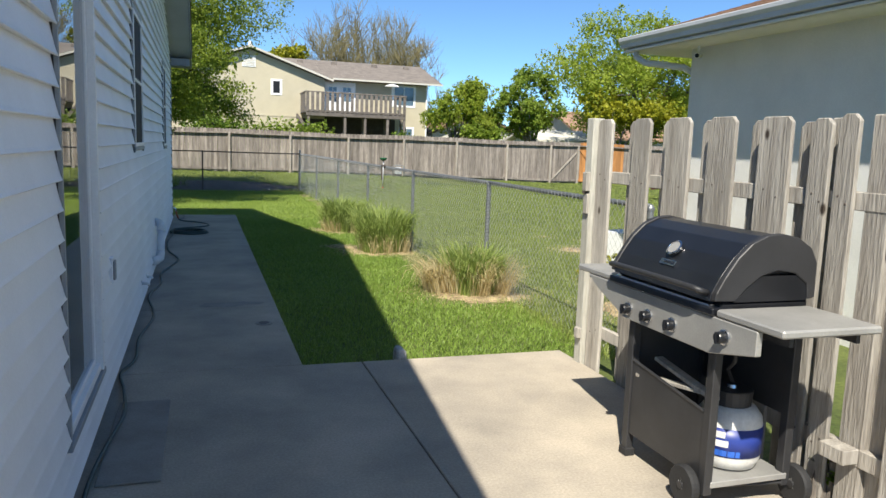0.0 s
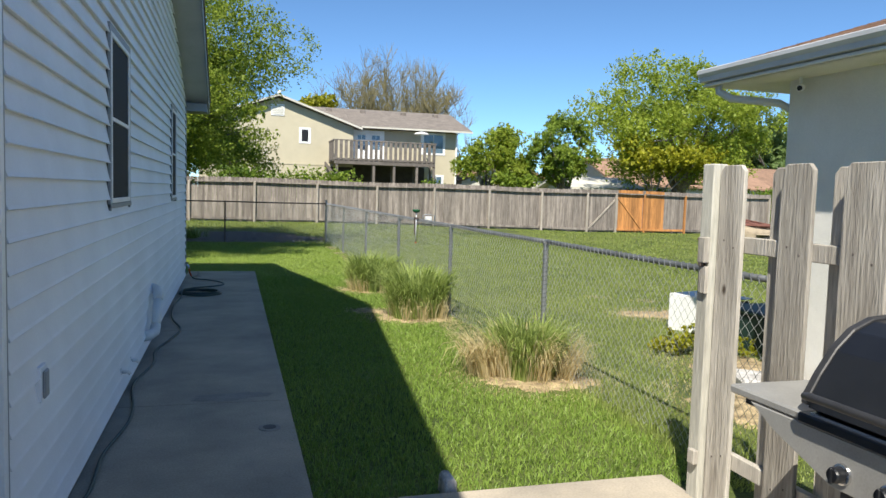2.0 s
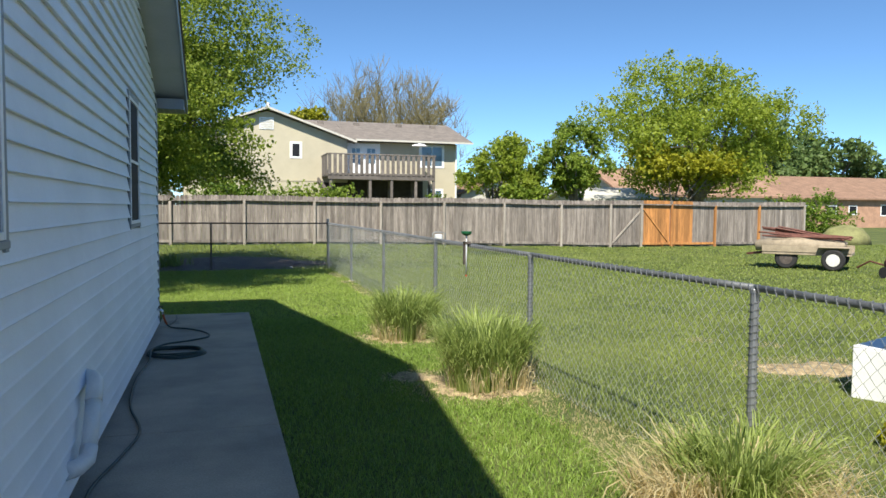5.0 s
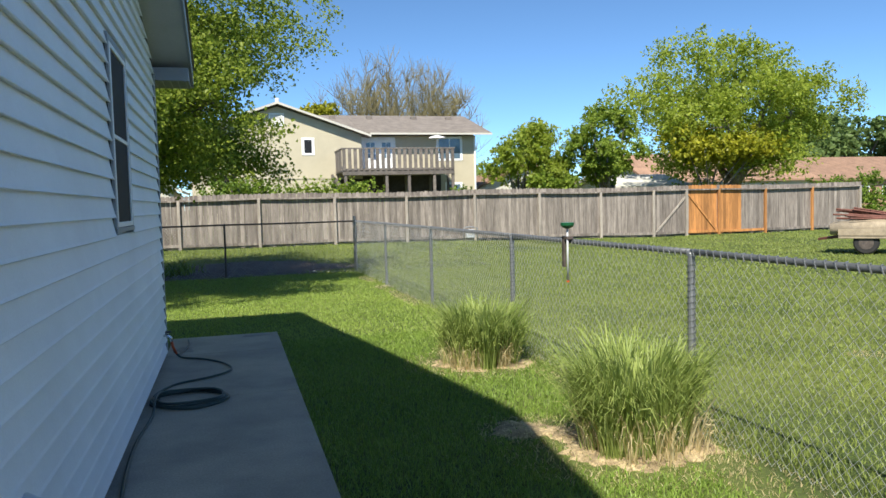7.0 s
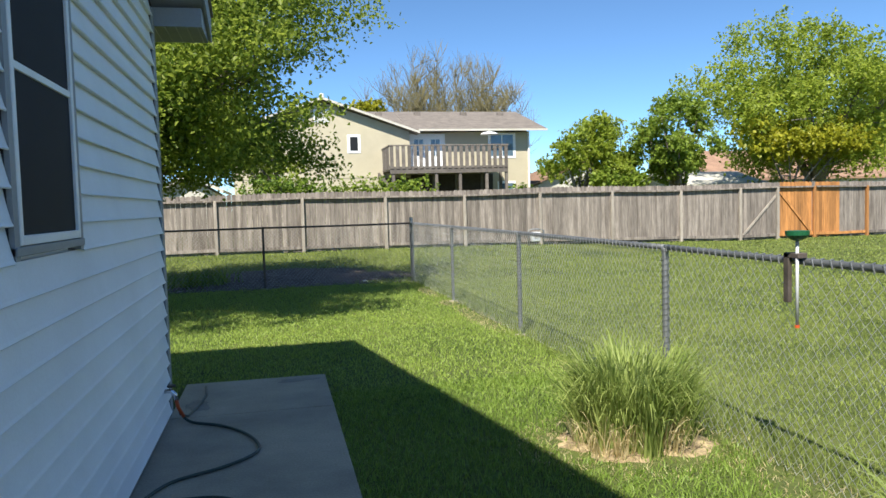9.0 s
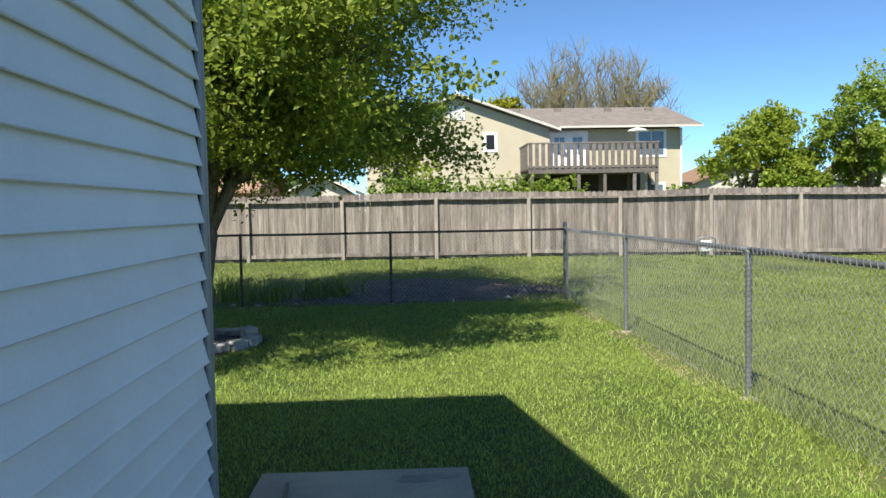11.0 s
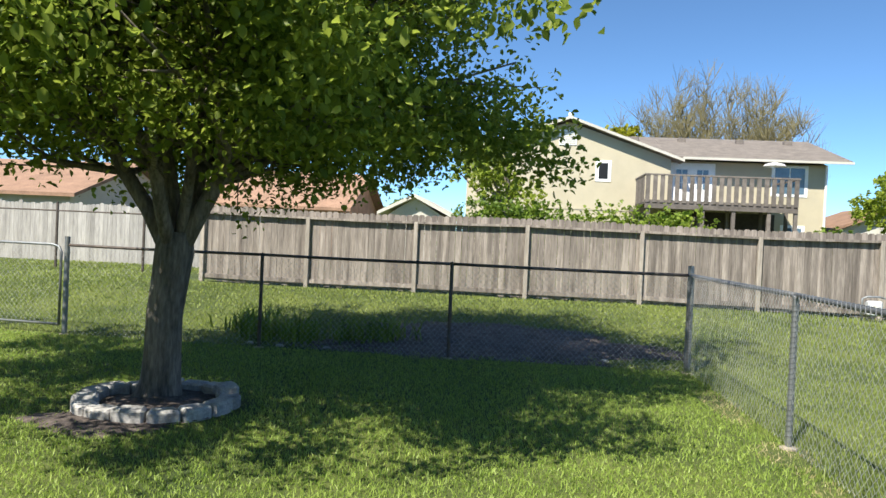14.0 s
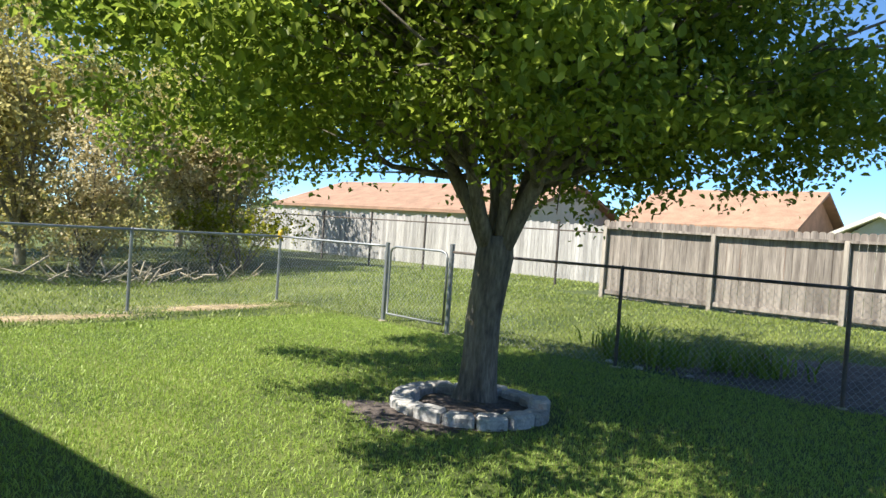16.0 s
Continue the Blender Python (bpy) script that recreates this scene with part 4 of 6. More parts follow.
# trees beyond the back fence
r2 = np.random.default_rng(8)
tree("shade_tree", (27.6, 38), "large spring-green shade tree behind the fence", 0.4, 2.2, lumps((26.6, 38, 6.7), (6.6, 4.2, 4.7), 44, r2, 0.27) + lumps((33.0, 38.5, 6.4), (3.6, 3, 3.2), 12, r2, 0.36) + [((24.6, 37.4, 3.9), (2.6, 2, 1.4)), ((29, 37, 3.5), (3, 2, 1.2))], 52000, 0.18, LEAF_SPRING, BARK, 21, limbs=9, twigs=3, shell=0.9)
tree("young_tree", (24.5, 35.8), "yellow-green young tree with thin low branches", 0.12, 1.5, lumps((25.3, 35.6, 4.0), (4.6, 1.6, 1.6), 16, r2, 0.38), 7000, 0.2, LEAF_YELLOW, BARK, 22, limbs=6, shell=0.9)
tree("dense_tree", (19.2, 36.5), "dense dark green tree rising behind the fence", 0.2, 1.6, lumps((19.0, 36.5, 4.2), (2.5, 2, 2.7), 38, r2, 0.26), 21000, 0.15, LEAF_MID, BARK, 23, limbs=8, twigs=2, shell=0.95)
tree("garden_tree", (14.9, 38), "rounded green tree beside the cream house", 0.18, 1.5, lumps((15.2, 38, 3.6), (2.7, 2.0, 2.3), 34, r2, 0.27), 17000, 0.15, LEAF_SPRING, BARK, 24, limbs=7, twigs=2, shell=0.95)
tree("low_tree", (13.4, 39), "bright green shrub tree behind the fence", 0.1, 1.0, lumps((16.6, 37, 2.6), (1.7, 1.4, 1.2), 8, r2, 0.45), 4500, 0.2, LEAF_MID, BARK, 25, limbs=4)
def bare_tree(place, label, spread, height, stems, seed):
    """A leafless tree: stems fan up from a short trunk and break into fine twigs."""
    rng = np.random.default_rng(seed)
    x, y = place
    t = thing("bare_tree", (x, y, 0.2), label, "tree")
    part("trunk", Shape().tube([(x, y, 0.0), (x, y, 1.5), (x, y, 3.2)], [0.4, 0.33, 0.3], 10), BARK_PALE, t, smooth=True)
    for k in range(stems):
        a, out = rng.uniform(0, 6.28), spread * math.sqrt(rng.random())
        end = np.array([x + out * math.cos(a), y + out * 0.6 * math.sin(a), height * (1.0 - 0.32 * (out / spread) ** 2) * rng.uniform(0.8, 1.02)])
        path = limb_path((x, y, 3.0), end, 0.5, rng, 7)
        s = Shape().tube(path, [0.1 * (1 - 0.125 * q) for q in range(8)], 5)
        for q in range(30):
            m = np.array(path[2 + q % 6])
            e = m + np.array([rng.normal(0, 0.75), rng.normal(0, 0.6), rng.uniform(0.5, 2.3)])
            tw = limb_path(m, e, 0.15, rng, 3)
            s.tube(tw, [0.03, 0.022, 0.016, 0.01], 3)
            for _ in range(3):
                e2 = np.array(tw[2]) + np.array([rng.normal(0, 0.5), rng.normal(0, 0.4), rng.uniform(0.3, 1.1)])
                s.tube([tw[1], tuple(e2)], [0.02, 0.01], 3)
        part("limb", s, TWIG, t)


bare_tree((16.0, 70), "tall bare tree with fine budding twigs", 7.8, 14.2, 64, 26)
bare_tree((22.5, 84), "grey bare tree behind the house roof", 6.0, 11.5, 12, 27)
tree("gold_tree", (8.0, 68), "yellow-green treetop behind the gable", 0.3, 3.0, lumps((7.8, 68, 9.0), (2.6, 2.2, 2.2), 10, r2, 0.45), 4200, 0.34, LEAF_YELLOW, BARK, 28, limbs=4)
tree("side_tree", (1.4, 42), "light green tree in front of the cream house", 0.2, 1.6, lumps((0.7, 42, 4.3), (2.4, 1.8, 3.3), 30, r2, 0.22), 9000, 0.15, LEAF_SPRING, BARK, 29, limbs=8, twigs=2, shell=0.95)
tree("far_tree", (58, 66), "tall distant green tree at the end of the street", 0.4, 3, lumps((56, 66, 6.5), (7, 5, 4.5), 20, r2, 0.36), 9000, 0.5, LEAF_FAR, BARK, 30, limbs=5)
tree("far_tree", (70, 72), "broad distant green tree beyond the tan-roofed house", 0.4, 3, lumps((70, 72, 7.0), (8, 5, 5.0), 20, r2, 0.36), 9000, 0.5, LEAF_FAR, BARK, 31, limbs=5)
for k, (dx, dy, dz, w, hh, leafm, n) in enumerate(((-17.0, 24.6, 3.4, 3.0, 3.3, LEAF_OLIVE, 28000), (-17.6, 19.6, 3.8, 3.2, 3.8, LEAF_OLIVE, 28000), (-23, 27.0, 4.6, 4.2, 4.6, LEAF_OLIVE, 22000), (-23, 20.0, 5.2, 4.2, 5.2, LEAF_OLIVE, 22000))):
    tree("dusty_tree", (dx, dy), "olive half-bare tree with grey twigs beyond the side fence", 0.13, 0.9, lumps((dx, dy, dz), (w, w, hh), 26, r2, 0.36), n, 0.12 + 0.03 * (k > 2), leafm, BARK_PALE, 132 + k, limbs=12, twigs=10, shell=0.95)


def shrub(name, centre, radii, label, leaves, size, leaf, seed, group=""):
    rng = np.random.default_rng(seed)
    x, y, z = centre
    t = thing(name, (x, y, gz(x, y) if y < 60 else 0.3), label, "shrub", group)
    g = gz(x, y) if y < 60 else 0.3
    for k in range(7):
        e = (x + rng.uniform(-0.7, 0.7) * radii[0], y + rng.uniform(-0.5, 0.5) * radii[1], z + rng.uniform(-0.2, 0.6) * radii[2])
        part("stem", Shape().tube([(x + 0.05 * math.cos(k), y + 0.05 * math.sin(k), g - 0.05), ((x + e[0]) / 2, (y + e[1]) / 2, (g + e[2]) / 2 + 0.1), e], [0.03, 0.02, 0.008], 5), BARK, t)
    v, f = leaf_cloud(crown_points(lumps(centre, radii, 12, rng, 0.45), leaves, rng, 0.8), size, rng)
    part("foliage", soup("foliage", v, f, leaf), None, t)
    return t


shrub("hedge", (1.4, 31.0, 1.75), (2.3, 0.9, 1.0), "leafy green hedge behind the privacy fence", 5000, 0.12, LEAF_DARK, 41, "hedges")
shrub("hedge", (5.2, 31.0, 1.8), (2.5, 0.9, 1.0), "leafy green hedge behind the privacy fence", 5000, 0.12, LEAF_MID, 42, "hedges")
shrub("hedge", (10.4, 33.0, 1.6), (1.6, 0.8, 0.95), "leafy green hedge behind the privacy fence", 3200, 0.12, LEAF_DARK, 43, "hedges")
shrub("shrub", (26.6, 40.0, 1.4), (2.4, 1.6, 1.2), "dark green shrub past the end of the fence", 4500, 0.16, LEAF_DARK, 44)
shrub("shrub", (34.0, 36.0, 1.5), (3.0, 2.0, 1.5), "dark green shrub before the tan-roofed house", 4500, 0.16, LEAF_DARK, 45)
shrub("shrub", (-14.6, 24.0, 1.2), (1.6, 2.0, 1.2), "yellow-green shrub beyond the chain-link fence", 3500, 0.1, LEAF_YELLOW, 46)
shrub("shrub", (-14.8, 20.0, 1.1), (1.5, 2.4, 1.1), "brownish thin shrub beyond the chain-link fence", 2500, 0.09, LEAF_OLIVE, 47)
for k, (bx, by, bh) in enumerate(((-14.9, 17.0, 2.2), (-15.2, 20.2, 2.7), (-15.0, 23.4, 2.5), (-16.2, 13.6, 2.4))):
    shrub("brush_thicket", (bx, by, bh), (1.7, 2.1, bh), "dense tan-brown brush beyond the chain-link fence", 9000, 0.085, LEAF_BRUSH if k % 3 else LEAF_OLIVE, 140 + k, "brush thickets")
shrub("weeds", (6.1, 4.6, 0.08), (0.75, 0.5, 0.16), "yellow-green weeds on sandy soil", 1800, 0.06, LEAF_YELLOW, 48)
shrub("weeds", (3.42, -1.42, 0.14), (0.1, 0.09, 0.16), "green weed growing at the foot of the picket fence", 60, 0.08, LEAF_DARK, 49)


def blades(centres, height, width, lean, rng, bend=0.35, segs=2):
    """Bent grass blades as narrow triangles of two lengths."""
    n = len(centres)
    a = rng.uniform(0, 2 * np.pi, n)
    h = height * rng.uniform(0.55, 1.2, n)
    out = np.stack([np.cos(a), np.sin(a)], 1) * (lean * rng.random(n) * h)[:, None]
    s = rng.uniform(0, 2 * np.pi, n)
    side = np.stack([np.cos(s), np.sin(s), np.zeros(n)], 1) * (width * rng.uniform(0.7, 1.3, n))[:, None] / 2
    mid = centres + np.concatenate([out * 0.35, (h * 0.58)[:, None]], 1)
    tip = centres + np.concatenate([out, (h * (1 - bend * rng.random(n) * lean))[:, None]], 1)
    v = np.stack([centres - side, centres + side, mid + side * 0.75, mid - side * 0.75, tip], 1).reshape(-1, 3)
    k = np.arange(n)[:, None] * 5
    f = np.concatenate([k + [0, 1, 2], k + [0, 2, 3], k + [3, 2, 4]])
    return v, f


def clump(x, y, r, h, label, seed, straw=0.3):
    """Arching blades that fan out of many small tufts, with a skirt of dead straw."""
    rng = np.random.default_rng(seed)
    t = thing("grass_clump", (x, y, gz(x, y)), label, "grass clump", "ornamental grass clumps")
    for name, n, mat, hh, droop, rr, wide in (("green_blade", int(3400 - 1500 * max(0, straw - 0.3)), CLUMP, h, 0.42, r * 0.92, 0.0062), ("straw_blade", int(2300 * straw), STRAW, h * (0.5 + 0.35 * (straw > 0.5)), 0.6, r * 1.05, 0.005)):
        tufts = 46
        ta, tr = rng.uniform(0, 6.283, tufts), np.sqrt(rng.random(tufts)) * rr * 0.72
        tc = np.stack([np.cos(ta) * tr, np.sin(ta) * tr], 1)
        if mat is STRAW and straw > 0.5:
            tc = tc + np.where(rng.random((tufts, 1)) < 0.5, 0.16, -0.2) * np.array([[1.0, -0.6]])
        pick = rng.integers(0, tufts, n)
        d = tc[pick] + rng.normal(0, 0.035, (n, 2))
        c = np.concatenate([d + (x, y), np.full((n, 1), gz(x, y) - 0.01)], 1)
        a = np.arctan2(tc[pick, 1], tc[pick, 0]) + rng.normal(0, 0.35, tufts)[pick] + rng.normal(0, 0.55, n)
        hgt = hh * rng.uniform(0.8, 1.15, tufts)[pick] * rng.uniform(0.55, 1.12, n)
        outward = np.clip(np.linalg.norm(d, axis=1) / rr, 0, 1)
        spread = hgt * (0.12 + 0.75 * outward * rng.uniform(0.3, 1.1, n))
        out = np.stack([np.cos(a), np.sin(a)], 1) * spread[:, None]
        sa = a + np.pi / 2 + rng.normal(0, 0.7, n)
        side = np.stack([np.cos(sa), np.sin(sa), rng.normal(0, 0.25, n)], 1) * (wide * rng.uniform(0.5, 1.5, n))[:, None]
        sag = droop * rng.random(n) ** 1.5 * (0.3 + outward)
        levels = []
        for u, hz in ((0, 0), (0.16, 0.42), (0.42, 0.76), (0.74, 0.96), (1.0, 1.0)):
            p = c + np.concatenate([out * u, (hgt * (hz - sag * u ** 2.6))[:, None]], 1)
            w = side * (0.65 + 0.5 * u - 1.05 * u * u)
            levels += [p - w, p + w]
        v = np.stack(levels, 1).reshape(-1, 3)
        k = np.arange(n)[:, None] * 10
        f = np.concatenate([k + [2 * q, 2 * q + 1, 2 * q + 3, 2 * q + 2] for q in range(4)])
        part(name, soup(name, v, f, mat), None, t)["kind"] = "stuff"


clump(3.14, 10.0, 0.5, 0.58, "bright green ornamental grass clump by the chain-link fence", 51, 0.24)
clump(3.3, 7.15, 0.5, 0.66, "bright green ornamental grass clump by the chain-link fence", 52, 0.26)
clump(3.5, 3.85, 0.37, 0.53, "green and straw-coloured ornamental grass clump", 53, 0.8)
# iris-like leaves in the flower bed
for k, (ix, iy) in enumerate(((-2.2, 21.7), (-1.6, 21.6), (-0.9, 21.75), (-2.6, 22.2), (-0.4, 21.9))):
    rng = np.random.default_rng(60 + k)
    t = thing("iris_clump", (ix, iy, gz(ix, iy)), "upright dark green iris leaves in the flower bed", "plant", "iris clumps")
    c = np.concatenate([rng.normal(0, 0.18, (75, 2)) + (ix, iy), np.full((75, 1), gz(ix, iy))], 1)
    v, f = blades(c, 0.46, 0.034, 0.8, rng)
    part("leaves", soup("leaves", v, f, LEAF_DARK), None, t)

rq = random.Random(31)
for bx, by, br in ((-2.2, 21.22, 0.07), (-1.75, 21.14, 0.08), (-1.1, 21.18, 0.06), (0.5, 21.3, 0.05), (2.7, 21.45, 0.06)):
    edge = [(bx + br * math.cos(k * 0.9) * rq.uniform(0.75, 1.15), by + 0.6 * br * math.sin(k * 0.9) * rq.uniform(0.8, 1.1), gz(bx, by) - 0.02) for k in range(7)]
    solid("bed_stone", Shape().prism(edge, (0, 0, 0.055)), STONE, "small pale rounded stone edging the flower bed", "stone", "flower bed stones", bevel=0.02)

# ---- the cream house with the deck ----
HY = 50.0
house = thing("house", (10, HY + 5, 0.2), "two-storey cream house with grey roof and raised deck", "house")
HG = 0.1
part("front_wall", Shape().box((-1.4, HY, HG), (9.0, HY + 10, 6.1)).prism([(-1.4, HY, 6.1), (9.0, HY, 6.1), (3.8, HY, 7.85)], (0, 6, 0)), CREAM, house)
part("deck_wall", Shape().box((9.0, HY + 0.6, HG), (16.85, HY + 10, 6.1)).prism([(16.84, HY + 0.6, 6.1), (16.84, HY + 11, 6.1), (16.84, HY + 6, 7.8)], (-0.2, 0, 0)), CREAM, house)
part("band_board", Shape().box((-1.42, HY - 0.03, 3.35), (9.02, HY - 0.004, 3.45)), CREAM, house)
# added panels on the house wall, coloured as the deep shade below the deck
part("under_deck_shade", Shape().box((7.4, HY - 0.03, HG), (9.03, HY - 0.002, 3.3)).box((9.04, HY + 0.57, HG), (14.4, HY + 0.598, 3.5)), DECK_SHADE, house, "dark brown panel standing in for the shade under the deck")
sl = 0.35
part("gable_roof", Shape().prism([(3.8, HY - 0.5, 7.95), (9.55, HY - 0.5, 7.95 - 5.75 * sl), (9.55, HY - 0.5, 8.1 - 5.75 * sl), (3.8, HY - 0.5, 8.1)], (0, 6.6, 0)).prism([(3.8, HY - 0.5, 8.1), (-1.95, HY - 0.5, 8.1 - 5.75 * sl), (-1.95, HY - 0.5, 7.95 - 5.75 * sl), (3.8, HY - 0.5, 7.95)], (0, 6.6, 0)), SHINGLE, house)
part("rake_board", Shape().prism([(3.8, HY - 0.53, 7.95), (9.57, HY - 0.53, 7.95 - 5.77 * sl), (9.57, HY - 0.53, 8.09 - 5.77 * sl), (3.8, HY - 0.53, 8.09)], (0, 0.028, 0)).prism([(3.8, HY - 0.53, 8.09), (-1.97, HY - 0.53, 8.09 - 5.77 * sl), (-1.97, HY - 0.53, 7.95 - 5.77 * sl), (3.8, HY - 0.53, 7.95)], (0, 0.028, 0)), PALE_WALL, house)
part("main_roof", Shape().prism([(9.0, HY - 0.2, 6.12), (9.0, HY + 6, 7.93), (9.0, HY + 6, 8.06), (9.0, HY - 0.2, 6.24)], (8.8, 0, 0)).prism([(3.9, HY + 0.3, 6.27), (3.9, HY + 6, 7.93), (3.9, HY + 6, 8.06), (3.9, HY + 0.3, 6.39)], (5.09, 0, 0)).prism([(3.9, HY + 6, 7.93), (3.9, HY + 12, 6.1), (3.9, HY + 12, 6.23), (3.9, HY + 6, 8.06)], (13.9, 0, 0)), SHINGLE, house)
part("eave_board", Shape().box((9.55, HY - 0.3, 6.1), (17.8, HY - 0.2, 6.22)), PALE_WALL, house)
for vx in (7.6, 10.2, 13.4, 16.0):
    part("roof_vent", Shape().box((vx, HY + 4.4, 7.45), (vx + 0.4, HY + 4.8, 7.85)), SHINGLE, house, bevel=0.03)
part("chimney_pipe", Shape().tube([(3.9, HY + 1, 7.9), (3.9, HY + 1, 8.5)], 0.13, 10), TRIM_WHITE, house)


def far_window(x0, x1, z0, z1, y, name="window", cols=2):
    w = part(name, Shape().box((x0, y - 0.03, z0), (x1, y - 0.003, z1)), TRIM_WHITE, house, "white window trim")
    n = cols
    for k in range(n):
        a = x0 + 0.14 + (x1 - x0 - 0.28) * k / n + 0.03
        b = x0 + 0.14 + (x1 - x0 - 0.28) * (k + 1) / n - 0.03
        part("pane", Shape().box((a, y - 0.038, z0 + 0.14), (b, y - 0.031, z1 - 0.14)), SCREEN if n == 1 else BLUEGLASS, w)


BLUEGLASS = surface("sky_reflecting_glass", (0.10, 0.16, 0.22), 0.06, 0.2, 0.8, 10, 0.1, 0.0, spec=0.9)
far_window(5.22, 6.02, 4.83, 5.93, HY, cols=1)
vent = part("gable_vent", Shape().box((3.3, HY - 0.04, 6.66), (4.2, HY - 0.003, 7.42)), TRIM_WHITE, house, "white louvred gable vent")
for k in range(6):
    part("slat", Shape().box((3.36, HY - 0.055, 6.72 + 0.11 * k), (4.14, HY - 0.041, 6.79 + 0.11 * k)), PALE_WALL, vent)
door = part("french_door", Shape().box((9.1, HY + 0.56, 3.85), (11.35, HY + 0.597, 6.0)), TRIM_WHITE, house, "white french doors with small panes")
for x0 in (9.4, 10.45):
    for i in range(2):
        for j in range(3):
            part("pane", Shape().box((x0 + 0.3 * i, HY + 0.552, 4.65 + 0.35 * j), (x0 + 0.26 + 0.3 * i, HY + 0.559, 4.95 + 0.35 * j)), BLUEGLASS, door)
far_window(14.15, 15.95, 4.45, 6.05, HY + 0.6, cols=2)
far_window(14.7, 15.9, 1.6, 3.0, HY + 0.6, cols=2)
part("downspout", Shape().tube([(16.8, HY + 0.5, 6.1), (16.8, HY + 0.5, 0.3)], 0.06, 6), TRIM_WHITE, house)
DX0, DX1, DY0, DY1 = 7.3, 14.25, HY - 3.0, HY + 0.58
deck = thing("deck", (10.8, HY - 1.5, 0.2), "raised grey wooden deck with slatted railing", "deck")
part("platform", Shape().box((DX0, DY0, 3.62), (DX1, HY - 0.004, 3.82)), DECK_WOOD, deck)
part("inner_platform", Shape().box((9.01, HY - 0.003, 3.62), (DX1, HY + 0.595, 3.82)), DECK_WOOD, deck)
part("beam", Shape().box((DX0, DY0 - 0.05, 3.42), (DX1, DY0 + 0.1, 3.64)), DECK_WOOD, deck)
part("top_rail", Shape().box((DX0 - 0.05, DY0 - 0.08, 4.98), (DX1 + 0.05, DY0 + 0.06, 5.05)).box((DX0 - 0.05, DY0, 4.98), (DX0 + 0.05, DY1 - 0.6, 5.05)).box((DX1 - 0.05, DY0, 4.98), (DX1 + 0.05, DY1 - 0.6, 5.05)), DECK_WOOD, deck)
for k in range(21):
    xx = DX0 + (DX1 - DX0 - 0.2) * k / 20
    part("baluster", Shape().box((xx, DY0 - 0.06, 3.7), (xx + 0.2, DY0 - 0.02, 5.0)), DECK_WOOD, deck)
for k in range(8):
    yy = DY0 + 0.3 + 0.32 * k
    part("baluster", Shape().box((DX0 - 0.03, yy, 3.7), (DX0 + 0.01, yy + 0.2, 5.0)), DECK_WOOD, deck)
for xx in (7.4, 9.9, 11.3, 12.9, 14.1):
    part("post", Shape().box((xx, DY0, 0.1), (xx + 0.16, DY0 + 0.16, 3.62)), DECK_WOOD, deck)
    part("post", Shape().box((xx + 0.3, HY - 0.9, 0.1), (xx + 0.45, HY - 0.75, 3.62)), DECK_WOOD, deck)
part("stairs", Shape().prism([(7.0, HY - 0.8, 3.6), (7.0, HY - 0.8, 3.3), (9.4, HY - 0.8, 0.1), (9.8, HY - 0.8, 0.1)], (0, 0.9, 0)), DECK_WOOD, deck)
umb = thing("patio_umbrella", (12.9, HY - 1.5, 3.82), "small closed-top white umbrella standing on the deck", "umbrella")
part("pole", Shape().tube([(13.6, HY - 1.5, 3.82), (13.6, HY - 1.5, 5.9)], 0.03, 6), TRIM_WHITE, umb)
part("canopy", Shape().lathe([(0.55, 0.0), (0.4, 0.1), (0.03, 0.2)], (13.6, HY - 1.5, 5.75), n=10), TRIM_WHITE, umb)


def simple_house(x0, x1, y0, y1, eave, ridge, wall, roof_m, label, axis="x", base=0.2, wins=()):
    h = thing("house", ((x0 + x1) / 2, (y0 + y1) / 2, base), label, "house", "neighbouring houses")
    part("wall", Shape().box((x0, y0, base - 0.3), (x1, y1, eave)), wall, h)
    o = 0.45
    if axis == "x":
        ym = (y0 + y1) / 2
        prof = [(x0 - o, y0 - o, eave - 0.05), (x0 - o, ym, ridge), (x0 - o, y1 + o, eave - 0.05), (x0 - o, y1 + o, eave + 0.1), (x0 - o, ym, ridge + 0.16), (x0 - o, y0 - o, eave + 0.1)]
        part("roof", Shape().prism(prof, (x1 - x0 + 2 * o, 0, 0)), roof_m, h)
        part("gable", Shape().prism([(x0 + 0.01, y0, eave), (x0 + 0.01, ym, ridge), (x0 + 0.01, y1, eave)], (x1 - x0 - 0.02, 0, 0)), wall, h)
    else:
        xm = (x0 + x1) / 2
        prof = [(x0 - o, y0 - o, eave - 0.05), (xm, y0 - o, ridge), (x1 + o, y0 - o, eave - 0.05), (x1 + o, y0 - o, eave + 0.1), (xm, y0 - o, ridge + 0.16), (x0 - o, y0 - o, eave + 0.1)]
        part("roof", Shape().prism(prof, (0, y1 - y0 + 2 * o, 0)), roof_m, h)
        part("gable", Shape().prism([(x0, y0 + 0.01, eave), (xm, y0 + 0.01, ridge), (x1, y0 + 0.01, eave)], (0, y1 - y0 - 0.02, 0)), wall, h)
    for a, b, c, d in wins:
        w = part("window", Shape().box((a, y0 - 0.03, c), (b, y0 - 0.003, d)), TRIM_WHITE, h)
        part("pane", Shape().box((a + 0.1, y0 - 0.04, c + 0.1), (b - 0.1, y0 - 0.031, d - 0.1)), SCREEN, w)
    return h


